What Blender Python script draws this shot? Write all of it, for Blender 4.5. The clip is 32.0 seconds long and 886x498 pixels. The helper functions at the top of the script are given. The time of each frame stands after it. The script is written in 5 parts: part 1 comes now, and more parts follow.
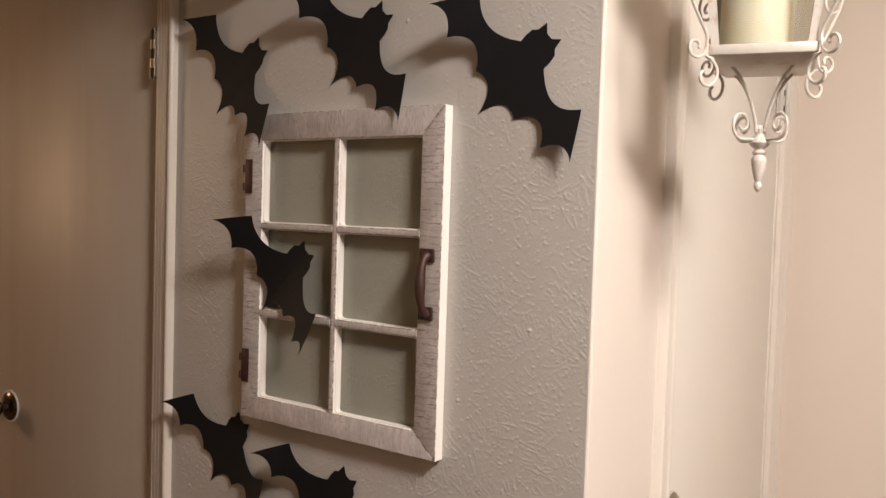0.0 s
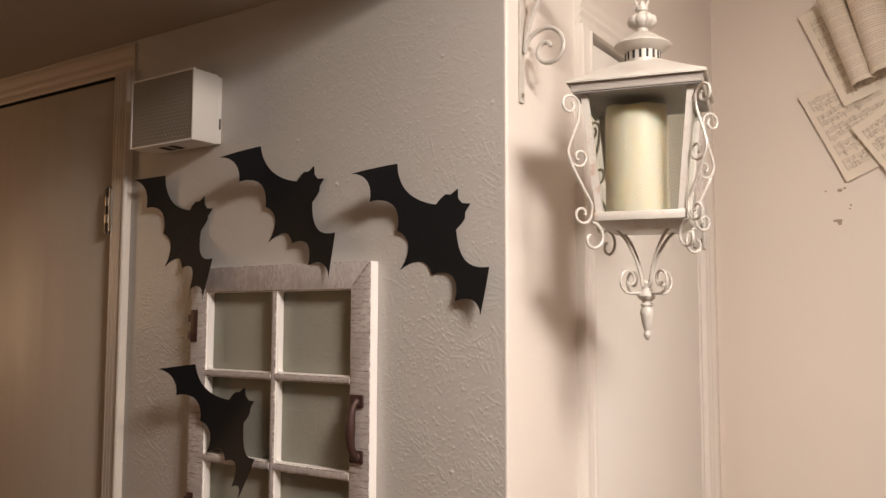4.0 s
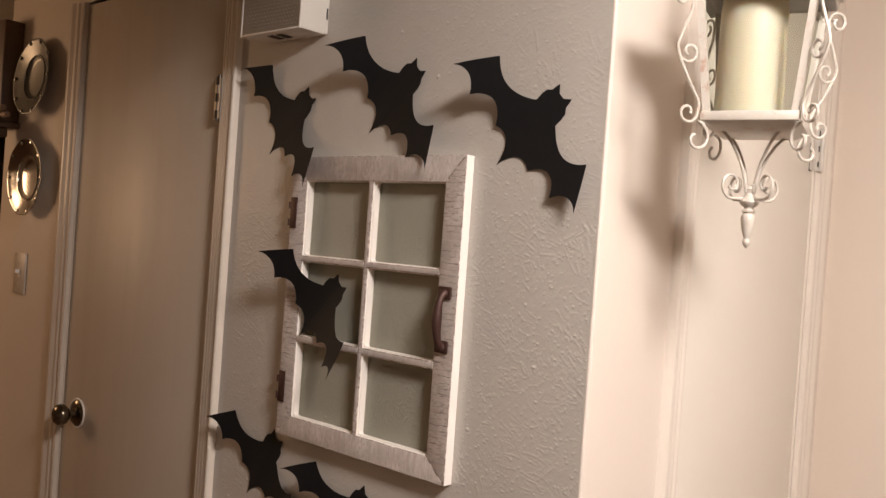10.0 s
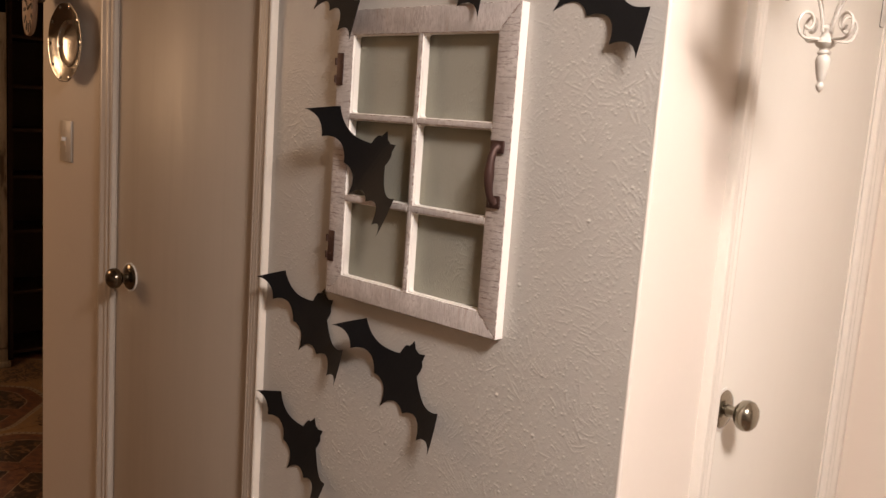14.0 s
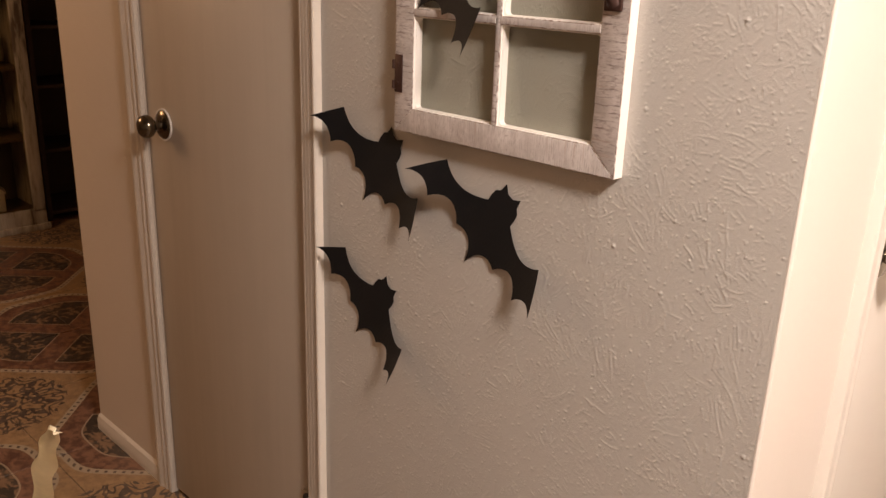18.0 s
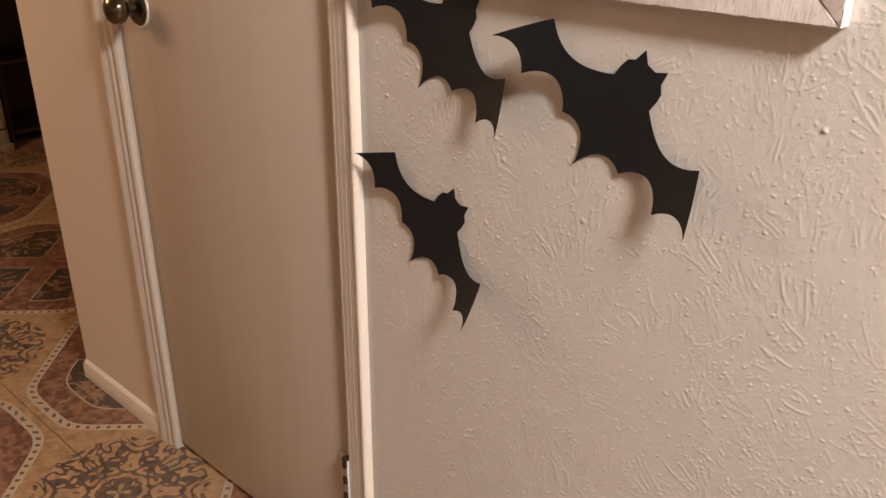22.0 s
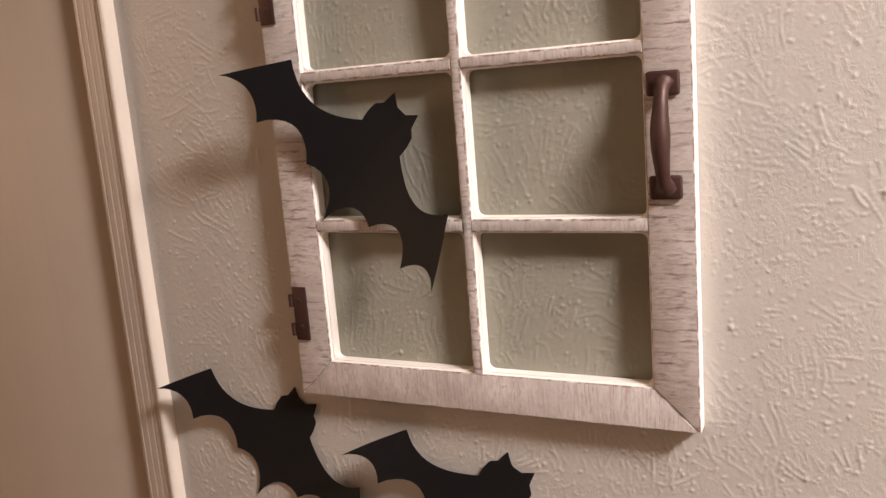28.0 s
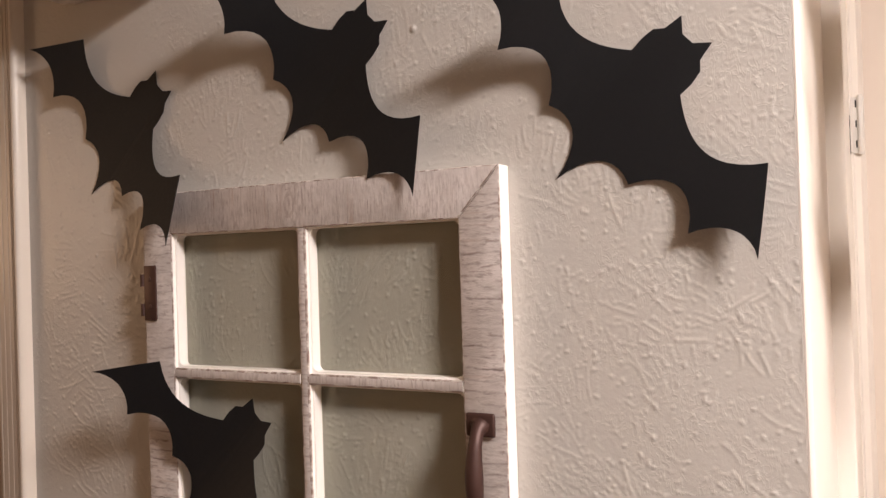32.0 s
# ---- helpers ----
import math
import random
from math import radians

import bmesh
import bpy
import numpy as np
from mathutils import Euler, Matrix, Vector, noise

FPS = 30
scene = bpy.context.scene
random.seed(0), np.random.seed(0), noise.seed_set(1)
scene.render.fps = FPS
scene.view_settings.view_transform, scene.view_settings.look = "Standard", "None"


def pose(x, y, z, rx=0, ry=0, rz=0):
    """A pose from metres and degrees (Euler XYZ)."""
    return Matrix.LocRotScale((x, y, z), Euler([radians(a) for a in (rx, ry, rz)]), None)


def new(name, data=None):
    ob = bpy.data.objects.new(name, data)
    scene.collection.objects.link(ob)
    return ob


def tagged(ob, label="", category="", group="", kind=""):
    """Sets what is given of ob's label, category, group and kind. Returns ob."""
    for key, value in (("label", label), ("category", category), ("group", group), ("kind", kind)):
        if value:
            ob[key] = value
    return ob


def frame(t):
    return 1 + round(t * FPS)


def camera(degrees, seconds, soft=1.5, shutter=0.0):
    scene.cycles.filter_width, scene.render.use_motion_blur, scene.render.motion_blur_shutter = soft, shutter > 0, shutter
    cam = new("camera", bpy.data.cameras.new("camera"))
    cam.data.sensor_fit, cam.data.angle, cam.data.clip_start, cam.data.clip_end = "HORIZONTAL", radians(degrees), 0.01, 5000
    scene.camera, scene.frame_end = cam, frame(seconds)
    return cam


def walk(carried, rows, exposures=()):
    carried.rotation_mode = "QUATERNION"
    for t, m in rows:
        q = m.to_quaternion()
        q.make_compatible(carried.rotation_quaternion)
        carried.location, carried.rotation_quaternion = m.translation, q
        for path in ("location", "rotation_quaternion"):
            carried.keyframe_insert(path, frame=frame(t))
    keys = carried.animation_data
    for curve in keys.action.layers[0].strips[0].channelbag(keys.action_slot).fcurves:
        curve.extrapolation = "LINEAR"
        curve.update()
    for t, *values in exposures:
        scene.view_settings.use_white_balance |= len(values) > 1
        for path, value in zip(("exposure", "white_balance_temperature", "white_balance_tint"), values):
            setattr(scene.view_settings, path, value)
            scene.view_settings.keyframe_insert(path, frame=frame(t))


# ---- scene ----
cam = camera(55.5, 32.0)
METRES, EYE, TILT, LEAN, TURN = 1.913, 1.4801, 0.0, 0.0, 35.1
ROWS = [
    (0.0, 0.0, 0.0, 0.0, 0.08, -2.63, -1.79),
    (0.5, 0.0083, -0.0047, 0.0058, -0.87, -1.08, -1.41),
    (1.0, 0.0139, -0.0096, 0.0091, -1.32, 0.22, -1.17),
    (1.5, 0.0153, -0.0129, 0.011, -1.55, 1.11, -1.3),
    (2.0, 0.0177, -0.016, 0.0124, -1.76, 1.9, -1.55),
    (2.5, 0.0218, -0.025, 0.0169, -1.75, 2.57, -1.63),
    (3.0, 0.0293, -0.0342, 0.022, -1.57, 3.16, -1.48),
    (3.5, 0.037, -0.0445, 0.0274, -1.4, 3.82, -0.73),
    (4.0, 0.0398, -0.0531, 0.033, -1.49, 4.68, -0.15),
    (4.5, 0.0587, -0.0581, 0.0377, -0.65, 5.91, 0.45),
    (6.5, 0.1154, -0.088, 0.0293, 4.59, 6.81, -1.72),
    (7.0, 0.1002, -0.0799, 0.0274, 4.83, 6.0, -2.09),
    (7.5, 0.0767, -0.069, 0.0262, 4.79, 5.13, -2.49),
    (8.0, 0.0629, -0.0622, 0.0237, 4.39, 4.24, -2.82),
    (8.5, 0.0575, -0.0576, 0.0208, 4.31, 3.14, -3.0),
    (9.0, 0.053, -0.0548, 0.0172, 4.6, 1.92, -3.39),
    (9.5, 0.0497, -0.0528, 0.0123, 5.1, 0.64, -3.87),
    (10.0, 0.0481, -0.0496, 0.0084, 5.37, -0.59, -4.1),
    (10.5, 0.0475, -0.0493, 0.0065, 5.79, -1.67, -3.76),
    (11.0, 0.0463, -0.0473, 0.0026, 6.23, -2.91, -3.05),
    (11.5, 0.0454, -0.046, -0.0016, 6.67, -4.13, -2.74),
    (12.0, 0.0446, -0.0445, -0.0038, 7.22, -5.08, -2.74),
    (12.5, 0.0433, -0.0446, -0.0057, 7.62, -5.75, -2.78),
    (13.0, 0.0413, -0.0448, -0.0083, 7.88, -6.47, -3.0),
    (13.5, 0.0389, -0.0443, -0.0128, 7.89, -7.31, -3.47),
    (14.0, 0.0359, -0.0412, -0.0193, 7.81, -8.46, -4.08),
    (14.5, 0.0314, -0.0354, -0.0249, 7.69, -9.84, -4.45),
    (16.5, 0.0001, -0.0005, -0.0393, 6.56, -15.58, -2.68),
    (17.0, -0.0132, 0.0172, -0.0448, 5.65, -16.87, -1.88),
    (17.5, -0.0207, 0.0464, -0.0536, 7.13, -17.98, -1.88),
    (18.0, -0.0266, 0.0749, -0.0594, 9.61, -18.7, -1.92),
    (18.5, -0.0338, 0.1032, -0.0682, 11.62, -19.68, -2.1),
    (19.0, -0.0314, 0.1324, -0.08, 14.2, -20.88, -2.38),
    (19.5, -0.0216, 0.1614, -0.0897, 17.12, -22.19, -2.88),
    (20.0, -0.0211, 0.1839, -0.101, 17.85, -23.19, -2.74),
    (20.5, -0.0347, 0.2039, -0.1126, 15.53, -23.55, -1.66),
    (21.0, -0.0694, 0.2224, -0.1223, 11.85, -22.96, -0.96),
    (21.5, -0.0986, 0.2344, -0.1286, 9.17, -23.13, -1.18),
    (22.0, -0.1265, 0.2357, -0.1264, 7.49, -24.68, -0.46),
    (22.5, -0.1495, 0.2397, -0.1248, 5.92, -25.93, 0.57),
    (23.0, -0.1718, 0.252, -0.1235, 2.9, -25.61, 1.78),
    (23.5, -0.1919, 0.2612, -0.12, -0.33, -24.61, 2.94),
    (24.0, -0.2108, 0.27, -0.1195, -2.74, -24.04, 4.63),
    (24.5, -0.2178, 0.283, -0.1131, -5.33, -22.74, 6.8),
    (25.0, -0.2148, 0.2868, -0.1023, -7.05, -21.05, 9.15),
    (25.5, -0.2088, 0.2929, -0.0823, -8.44, -19.63, 11.19),
    (26.0, -0.201, 0.2994, -0.0732, -9.04, -17.49, 10.88),
    (26.5, -0.1926, 0.3024, -0.0611, -8.94, -15.6, 8.6),
    (28.5, -0.1518, 0.2932, -0.0196, -9.52, -9.23, 4.05),
    (29.0, -0.1414, 0.2904, -0.0106, -9.55, -7.55, 3.76),
    (29.5, -0.1357, 0.2913, -0.006, -9.39, -5.9, 3.03),
    (30.0, -0.1232, 0.2915, 0.0026, -9.16, -4.42, 2.92),
    (30.5, -0.1127, 0.2909, 0.011, -9.0, -3.02, 2.93),
    (31.0, -0.1026, 0.2872, 0.0205, -8.92, -1.68, 2.45),
    (31.5, -0.0918, 0.2821, 0.0294, -8.26, -0.61, 1.87),
    (32.0, -0.0707, 0.2734, 0.0394, -6.92, 0.58, 1.86),
]
# the phone's own exposure and white balance: seconds, stops, kelvin, tint
EXPOSURES = [
    (0.0, 0.13, 6500, 10), (1.0, 0.02, 6500, 10), (2.0, -0.02, 6520, 11), (4.0, -0.06, 6560, 11), (7.0, 0.02, 6560, 11), (9.0, 0.13, 6570, 11), (10.0, 0.15, 6600, 12), (12.0, 0.21, 6620, 13), (14.0, 0.33, 6640, 13),
    (17.0, 0.40, 6790, 13), (18.0, 0.58, 7000, 15), (19.0, 0.78, 7030, 13), (20.0, 1.05, 7050, 12), (22.0, 1.25, 6500, 12), (24.0, 1.33, 6580, 12), (25.0, 1.30, 6660, 12),
    (26.5, 0.98, 6600, 13), (29.0, 0.80, 6440, 15), (30.0, 0.66, 6470, 15), (31.0, 0.48, 6470, 14), (32.0, 0.54, 6420, 14),
]
walk(cam, [(t, pose(0, 0, EYE, TILT, LEAN, TURN) @ pose(METRES * x, METRES * y, METRES * z, 90 + pitch, roll, yaw)) for t, x, y, z, yaw, pitch, roll in ROWS], EXPOSURES)

# ---- world and lamps ----
FLOOR = -0.03
W = 1.010            # face of the grey wall
XR = -0.466          # face of the side wall with the white door
YE = 2.062           # face of the end wall
XL = -2.461          # free end of the beige wall
ZLOW, ZHIGH = 2.105, 2.414

world = bpy.data.worlds.new("world")
scene.world = world
world.use_nodes = True
world.node_tree.nodes["Background"].inputs[0].default_value = (0.02, 0.017, 0.014, 1)
world.node_tree.nodes["Background"].inputs[1].default_value = 0.2


def point_lamp(name, at, power, colour, radius):
    data = bpy.data.lights.new(name, "POINT")
    data.energy, data.color, data.shadow_soft_size = power, colour, radius
    ob = new(name, data)
    ob.location = at
    return ob


# round ceiling lamp: a glowing globe and its flat lens that shines down
point_lamp("ceiling_bulb", (0.56, 0.37, 2.345), 53, (1.0, 0.905, 0.845), 0.17)
disc = bpy.data.lights.new("ceiling_disc", "AREA")
disc.shape, disc.size, disc.energy, disc.color = "DISK", 0.42, 34, (1.0, 0.905, 0.845)
new("ceiling_disc", disc).location = (0.56, 0.37, 2.345)

# lamp of the dining room
point_lamp("table_bulb", (-3.60, -0.15, 1.74), 27.5, (1.0, 0.625, 0.355), 0.30)


# ---- materials ----
def nodes_of(name):
    m = bpy.data.materials.new(name)
    m.use_nodes = True
    nt = m.node_tree
    return m, nt, nt.nodes["Principled BSDF"]


def link(nt, a, b):
    nt.links.new(a, b)


def coords(nt, which="Object", scale=(1, 1, 1)):
    tc = nt.nodes.new("ShaderNodeTexCoord")
    mp = nt.nodes.new("ShaderNodeMapping")
    mp.inputs["Scale"].default_value = scale
    link(nt, tc.outputs[which], mp.inputs["Vector"])
    return mp.outputs[0]


def noise_of(nt, vec, scale, detail=4.0, rough=0.55, distortion=0.0):
    n = nt.nodes.new("ShaderNodeTexNoise")
    n.inputs["Scale"].default_value = scale
    n.inputs["Detail"].default_value = detail
    n.inputs["Roughness"].default_value = rough
    n.inputs["Distortion"].default_value = distortion
    link(nt, vec, n.inputs["Vector"])
    return n.outputs["Fac"]


def ramp(nt, fac, stops):
    r = nt.nodes.new("ShaderNodeValToRGB")
    el = r.color_ramp.elements
    while len(el) < len(stops):
        el.new(0.5)
    for e, (p, c) in zip(el, stops):
        e.position, e.color = p, (*c, 1) if len(c) == 3 else c
    link(nt, fac, r.inputs["Fac"])
    return r.outputs["Color"]


def math_node(nt, op, a, b=None, clamp=False):
    n = nt.nodes.new("ShaderNodeMath")
    n.operation, n.use_clamp = op, clamp
    for i, v in enumerate((a, b)):
        if v is None:
            continue
        if isinstance(v, (int, float)):
            n.inputs[i].default_value = v
        else:
            link(nt, v, n.inputs[i])
    return n.outputs[0]


def mix_rgb(nt, fac, a, b, blend="MIX"):
    n = nt.nodes.new("ShaderNodeMix")
    n.data_type, n.blend_type = "RGBA", blend
    for sock, v in ((n.inputs[0], fac), (n.inputs[6], a), (n.inputs[7], b)):
        if isinstance(v, (int, float)):
            sock.default_value = v
        elif isinstance(v, tuple):
            sock.default_value = (*v, 1)
        else:
            link(nt, v, sock)
    return n.outputs[2]


def bump(nt, height, strength, distance, normal=None):
    b = nt.nodes.new("ShaderNodeBump")
    b.inputs["Strength"].default_value = strength
    b.inputs["Distance"].default_value = distance
    link(nt, height, b.inputs["Height"])
    if normal is not None:
        link(nt, normal, b.inputs["Normal"])
    return b.outputs[0]


def shade(c, k):
    return tuple(min(1, max(0, v * k)) for v in c)


def plain(name, colour, rough=0.5, metal=0.0, spread=0.08, grain=60.0, blotch=5.0, lift=0.15, depth=0.0006, stretch=(1, 1, 1), coat=0.0):
    """A worn plain surface: large blotches, fine grain and slight relief."""
    m, nt, p = nodes_of(name)
    vec = coords(nt, "Object", stretch)
    big, small = noise_of(nt, vec, blotch, 3), noise_of(nt, vec, grain, 5, 0.6)
    col = mix_rgb(nt, math_node(nt, "MULTIPLY", big, 1.0), shade(colour, 1 - spread), shade(colour, 1 + spread))
    col = mix_rgb(nt, math_node(nt, "MULTIPLY", small, 0.5), col, shade(colour, 1 - spread * 0.8))
    link(nt, col, p.inputs["Base Color"])
    r = math_node(nt, "ADD", math_node(nt, "MULTIPLY", small, 0.16), rough - 0.08, True)
    link(nt, r, p.inputs["Roughness"])
    p.inputs["Metallic"].default_value = metal
    p.inputs["Coat Weight"].default_value = coat
    if lift:
        link(nt, bump(nt, small, lift, depth), p.inputs["Normal"])
    return m


def plaster_paint():
    m, nt, p = nodes_of("grey_wall_paint")
    vec = coords(nt)
    big, lump, fine = noise_of(nt, vec, 3.5, 3), noise_of(nt, vec, 150, 3, 0.55), noise_of(nt, vec, 320, 3, 0.6)
    col = mix_rgb(nt, big, (0.525, 0.50, 0.46), (0.56, 0.535, 0.495))
    col = mix_rgb(nt, math_node(nt, "MULTIPLY", fine, 0.25), col, (0.50, 0.475, 0.435))
    link(nt, col, p.inputs["Base Color"])
    link(nt, math_node(nt, "ADD", math_node(nt, "MULTIPLY", lump, 0.15), 0.29), p.inputs["Roughness"])
    worm = noise_of(nt, coords(nt, "Object", (1.0, 1.0, 0.55)), 150, 1.5, 0.5, 1.6)
    ridge = ramp(nt, math_node(nt, "ABSOLUTE", math_node(nt, "SUBTRACT", worm, 0.5)), [(0.0, (1, 1, 1)), (0.085, (0, 0, 0))])
    ridge = math_node(nt, "MULTIPLY", ridge, ramp(nt, noise_of(nt, vec, 24, 3), [(0.40, (0.1, 0.1, 0.1)), (0.60, (1, 1, 1))]))
    link(nt, bump(nt, fine, 0.20, 0.0005, bump(nt, ridge, 0.20, 0.0008, bump(nt, lump, 0.14, 0.0016))), p.inputs["Normal"])
    return m


M_GREY = plaster_paint()
M_PEACH = plain("cream_wall_paint", (0.80, 0.715, 0.625), 0.55, spread=0.035, grain=90, blotch=2.0, lift=0.12, depth=0.0008)
M_SIDE = plain("pale_wall_paint", (0.80, 0.735, 0.665), 0.5, spread=0.03, grain=90, blotch=2.5, lift=0.12, depth=0.0008)
M_BEIGE = plain("beige_wall_paint", (0.58, 0.495, 0.41), 0.5, spread=0.05, grain=90, blotch=2.5, lift=0.12, depth=0.0008)
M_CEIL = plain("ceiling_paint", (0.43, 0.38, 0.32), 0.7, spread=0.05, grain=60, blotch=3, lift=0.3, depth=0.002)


def door_paint():
    """Beige paint brushed on top to bottom: long faint streaks in tone, gloss and relief, with a few smears."""
    m, nt, p = nodes_of("beige_door_paint")
    vec = coords(nt)
    big = noise_of(nt, coords(nt, "Object", (1, 1, 0.35)), 3.0, 4, 0.6)
    brush = noise_of(nt, coords(nt, "Object", (1, 1, 0.03)), 90, 4, 0.65)
    wide = noise_of(nt, coords(nt, "Object", (1, 1, 0.06)), 16, 4, 0.6, 0.4)
    col = mix_rgb(nt, big, (0.468, 0.405, 0.330), (0.518, 0.452, 0.373))
    col = mix_rgb(nt, math_node(nt, "MULTIPLY", ramp(nt, wide, [(0.42, (0, 0, 0)), (0.66, (1, 1, 1))]), 0.45), col, (0.435, 0.378, 0.31))
    col = mix_rgb(nt, math_node(nt, "MULTIPLY", brush, 0.30), col, (0.45, 0.395, 0.33))
    smear = ramp(nt, noise_of(nt, coords(nt, "Object", (1, 1, 0.5)), 11, 5, 0.7), [(0.64, (0, 0, 0)), (0.74, (1, 1, 1))])
    col = mix_rgb(nt, math_node(nt, "MULTIPLY", smear, 0.22), col, (0.39, 0.33, 0.265))
    link(nt, col, p.inputs["Base Color"])
    link(nt, math_node(nt, "ADD", math_node(nt, "MULTIPLY", wide, 0.28), 0.32), p.inputs["Roughness"])
    link(nt, bump(nt, brush, 0.16, 0.0007, bump(nt, noise_of(nt, vec, 12, 3), 0.10, 0.003)), p.inputs["Normal"])
    return m


M_DOOR = door_paint()
M_DOORW = plain("white_door_paint", (0.815, 0.785, 0.72), 0.42, spread=0.025, grain=40, blotch=3, lift=0.06, depth=0.0005, stretch=(1, 1, 0.15))
M_TRIM = plain("trim_paint", (0.56, 0.495, 0.42), 0.32, spread=0.05, grain=50, blotch=9, lift=0.1, depth=0.0005, stretch=(1, 1, 0.2))
M_BEADLIT = plain("lit_bead_paint", (0.74, 0.68, 0.60), 0.34, spread=0.05, grain=50, blotch=9, lift=0.1, depth=0.0005, stretch=(1, 1, 0.2))
M_REED = plain("tan_moulding_paint", (0.50, 0.44, 0.37), 0.40, spread=0.05, grain=50, blotch=9, lift=0.1, depth=0.0005, stretch=(1, 1, 0.2))
M_TRIMW = plain("white_trim_paint", (0.82, 0.77, 0.70), 0.38, spread=0.04, grain=50, blotch=9, lift=0.1, depth=0.0005, stretch=(1, 1, 0.2))
M_DARKROOM = plain("brown_wall_paint", (0.21, 0.145, 0.10), 0.7, spread=0.1)
# walls out of view: colour kept dark so they bounce less light
M_UNSEEN = plain("dimmed_hall_wall", (0.28, 0.235, 0.19), 0.6, spread=0.05)
M_BLACK = plain("black_card", (0.0078, 0.0082, 0.0096), 0.62, spread=0.15, grain=300, blotch=20, lift=0.12, depth=0.0002)
M_BLACK.node_tree.nodes["Principled BSDF"].inputs["Specular IOR Level"].default_value = 0.28
M_IRON = plain("rust_brown_iron", (0.07, 0.034, 0.027), 0.50, 0.35, spread=0.25, grain=120, blotch=40, lift=0.2, depth=0.0004)
M_SILVER = plain("silver_plate", (0.58, 0.565, 0.525), 0.18, 1.0, spread=0.06, grain=60, blotch=14, lift=0.03, depth=0.0003)
# upper plate: darker, duller metal in place of a missing lamp reflection
M_SILVERDIM = plain("unlit_silver_plate", (0.16, 0.155, 0.14), 0.34, 0.85, spread=0.2, grain=40, blotch=12, lift=0.04, depth=0.0003)
M_KNOB = plain("antique_nickel", (0.34, 0.31, 0.25), 0.22, 1.0, spread=0.12, grain=60, blotch=30, lift=0.03, depth=0.0002)
M_KNOBD = plain("dark_bronze_knob", (0.17, 0.145, 0.11), 0.2, 1.0, spread=0.15, grain=60, blotch=30, lift=0.03, depth=0.0002)
M_STEEL = plain("hinge_steel", (0.55, 0.50, 0.43), 0.35, 1.0, spread=0.12, grain=90, blotch=40, lift=0.05, depth=0.0002)
M_HINGED = plain("dark_hinge_steel", (0.10, 0.085, 0.07), 0.35, 0.9, spread=0.2, grain=90, blotch=40, lift=0.05, depth=0.0002)
M_HINGEW = plain("painted_hinge", (0.72, 0.69, 0.64), 0.4, 0.0, spread=0.05, grain=90, blotch=40)
M_PLASTIC = plain("white_plastic", (0.74, 0.71, 0.66), 0.35, spread=0.03, grain=80, blotch=12, lift=0.04)
M_SWITCH = plain("beige_plastic", (0.47, 0.41, 0.34), 0.4, spread=0.04, grain=80, blotch=12, lift=0.04)
M_MESHGREY = plain("grey_perforated_plastic", (0.23, 0.197, 0.16), 0.5, spread=0.06, grain=120, blotch=14, lift=0.1)
M_ZINC = plain("dull_grey_metal", (0.30, 0.285, 0.27), 0.5, 0.2, spread=0.12, grain=60, blotch=20, lift=0.1)
# lantern white turned grey for the shade under the eave
M_EAVE = plain("eave_shade_grey", (0.48, 0.44, 0.40), 0.5, spread=0.12, grain=90, blotch=25)
M_SLOT = plain("dark_slot", (0.02, 0.018, 0.016), 0.7, spread=0.1)
M_CLOCK = plain("brown_clock_wood", (0.10, 0.055, 0.03), 0.5, spread=0.2, grain=40, blotch=10, stretch=(6, 6, 1))
M_DIAL = plain("pale_wood_dial", (0.29, 0.18, 0.11), 0.55, spread=0.12, grain=40, blotch=12)
M_NUM = plain("dark_numerals", (0.03, 0.02, 0.015), 0.6)
M_HUSK = plain("dried_husk", (0.86, 0.76, 0.56), 0.7, spread=0.16, grain=30, blotch=12, lift=0.5, depth=0.002, stretch=(6, 6, 1))
M_STALK = plain("dried_stalk", (0.42, 0.32, 0.18), 0.7, spread=0.2, grain=30, blotch=12, lift=0.4, depth=0.002, stretch=(4, 4, 1))
M_CERAMIC = plain("white_ceramic", (0.46, 0.385, 0.29), 0.3, spread=0.06, grain=40, blotch=18, lift=0.05)
M_DARKWOOD = plain("dark_wood", (0.065, 0.042, 0.028), 0.5, spread=0.25, grain=30, blotch=8, stretch=(1, 1, 6))
M_DIALDK = plain("brown_back_panel", (0.12, 0.078, 0.045), 0.6, spread=0.2, grain=30, blotch=8, stretch=(1, 1, 6))
M_SUB = plain("grout_bed", (0.13, 0.095, 0.065), 0.9, spread=0.15)


def lantern_paint():
    m, nt, p = nodes_of("chipped_white_enamel")
    vec = coords(nt)
    chips = noise_of(nt, vec, 55, 6, 0.7)
    patch = noise_of(nt, vec, 9, 2)
    mask = math_node(nt, "MULTIPLY", ramp(nt, chips, [(0.58, (0, 0, 0)), (0.65, (1, 1, 1))]), ramp(nt, patch, [(0.50, (0, 0, 0)), (0.62, (1, 1, 1))]))
    base = mix_rgb(nt, patch, (0.53, 0.495, 0.44), (0.65, 0.615, 0.555))
    base = mix_rgb(nt, ramp(nt, noise_of(nt, vec, 26, 4, 0.6), [(0.52, (0, 0, 0)), (0.70, (0.5, 0.5, 0.5))]), base, (0.46, 0.40, 0.335))
    link(nt, mix_rgb(nt, mask, base, (0.50, 0.36, 0.29)), p.inputs["Base Color"])
    p.inputs["Roughness"].default_value = 0.36
    link(nt, bump(nt, chips, 0.12, 0.0006), p.inputs["Normal"])
    return m


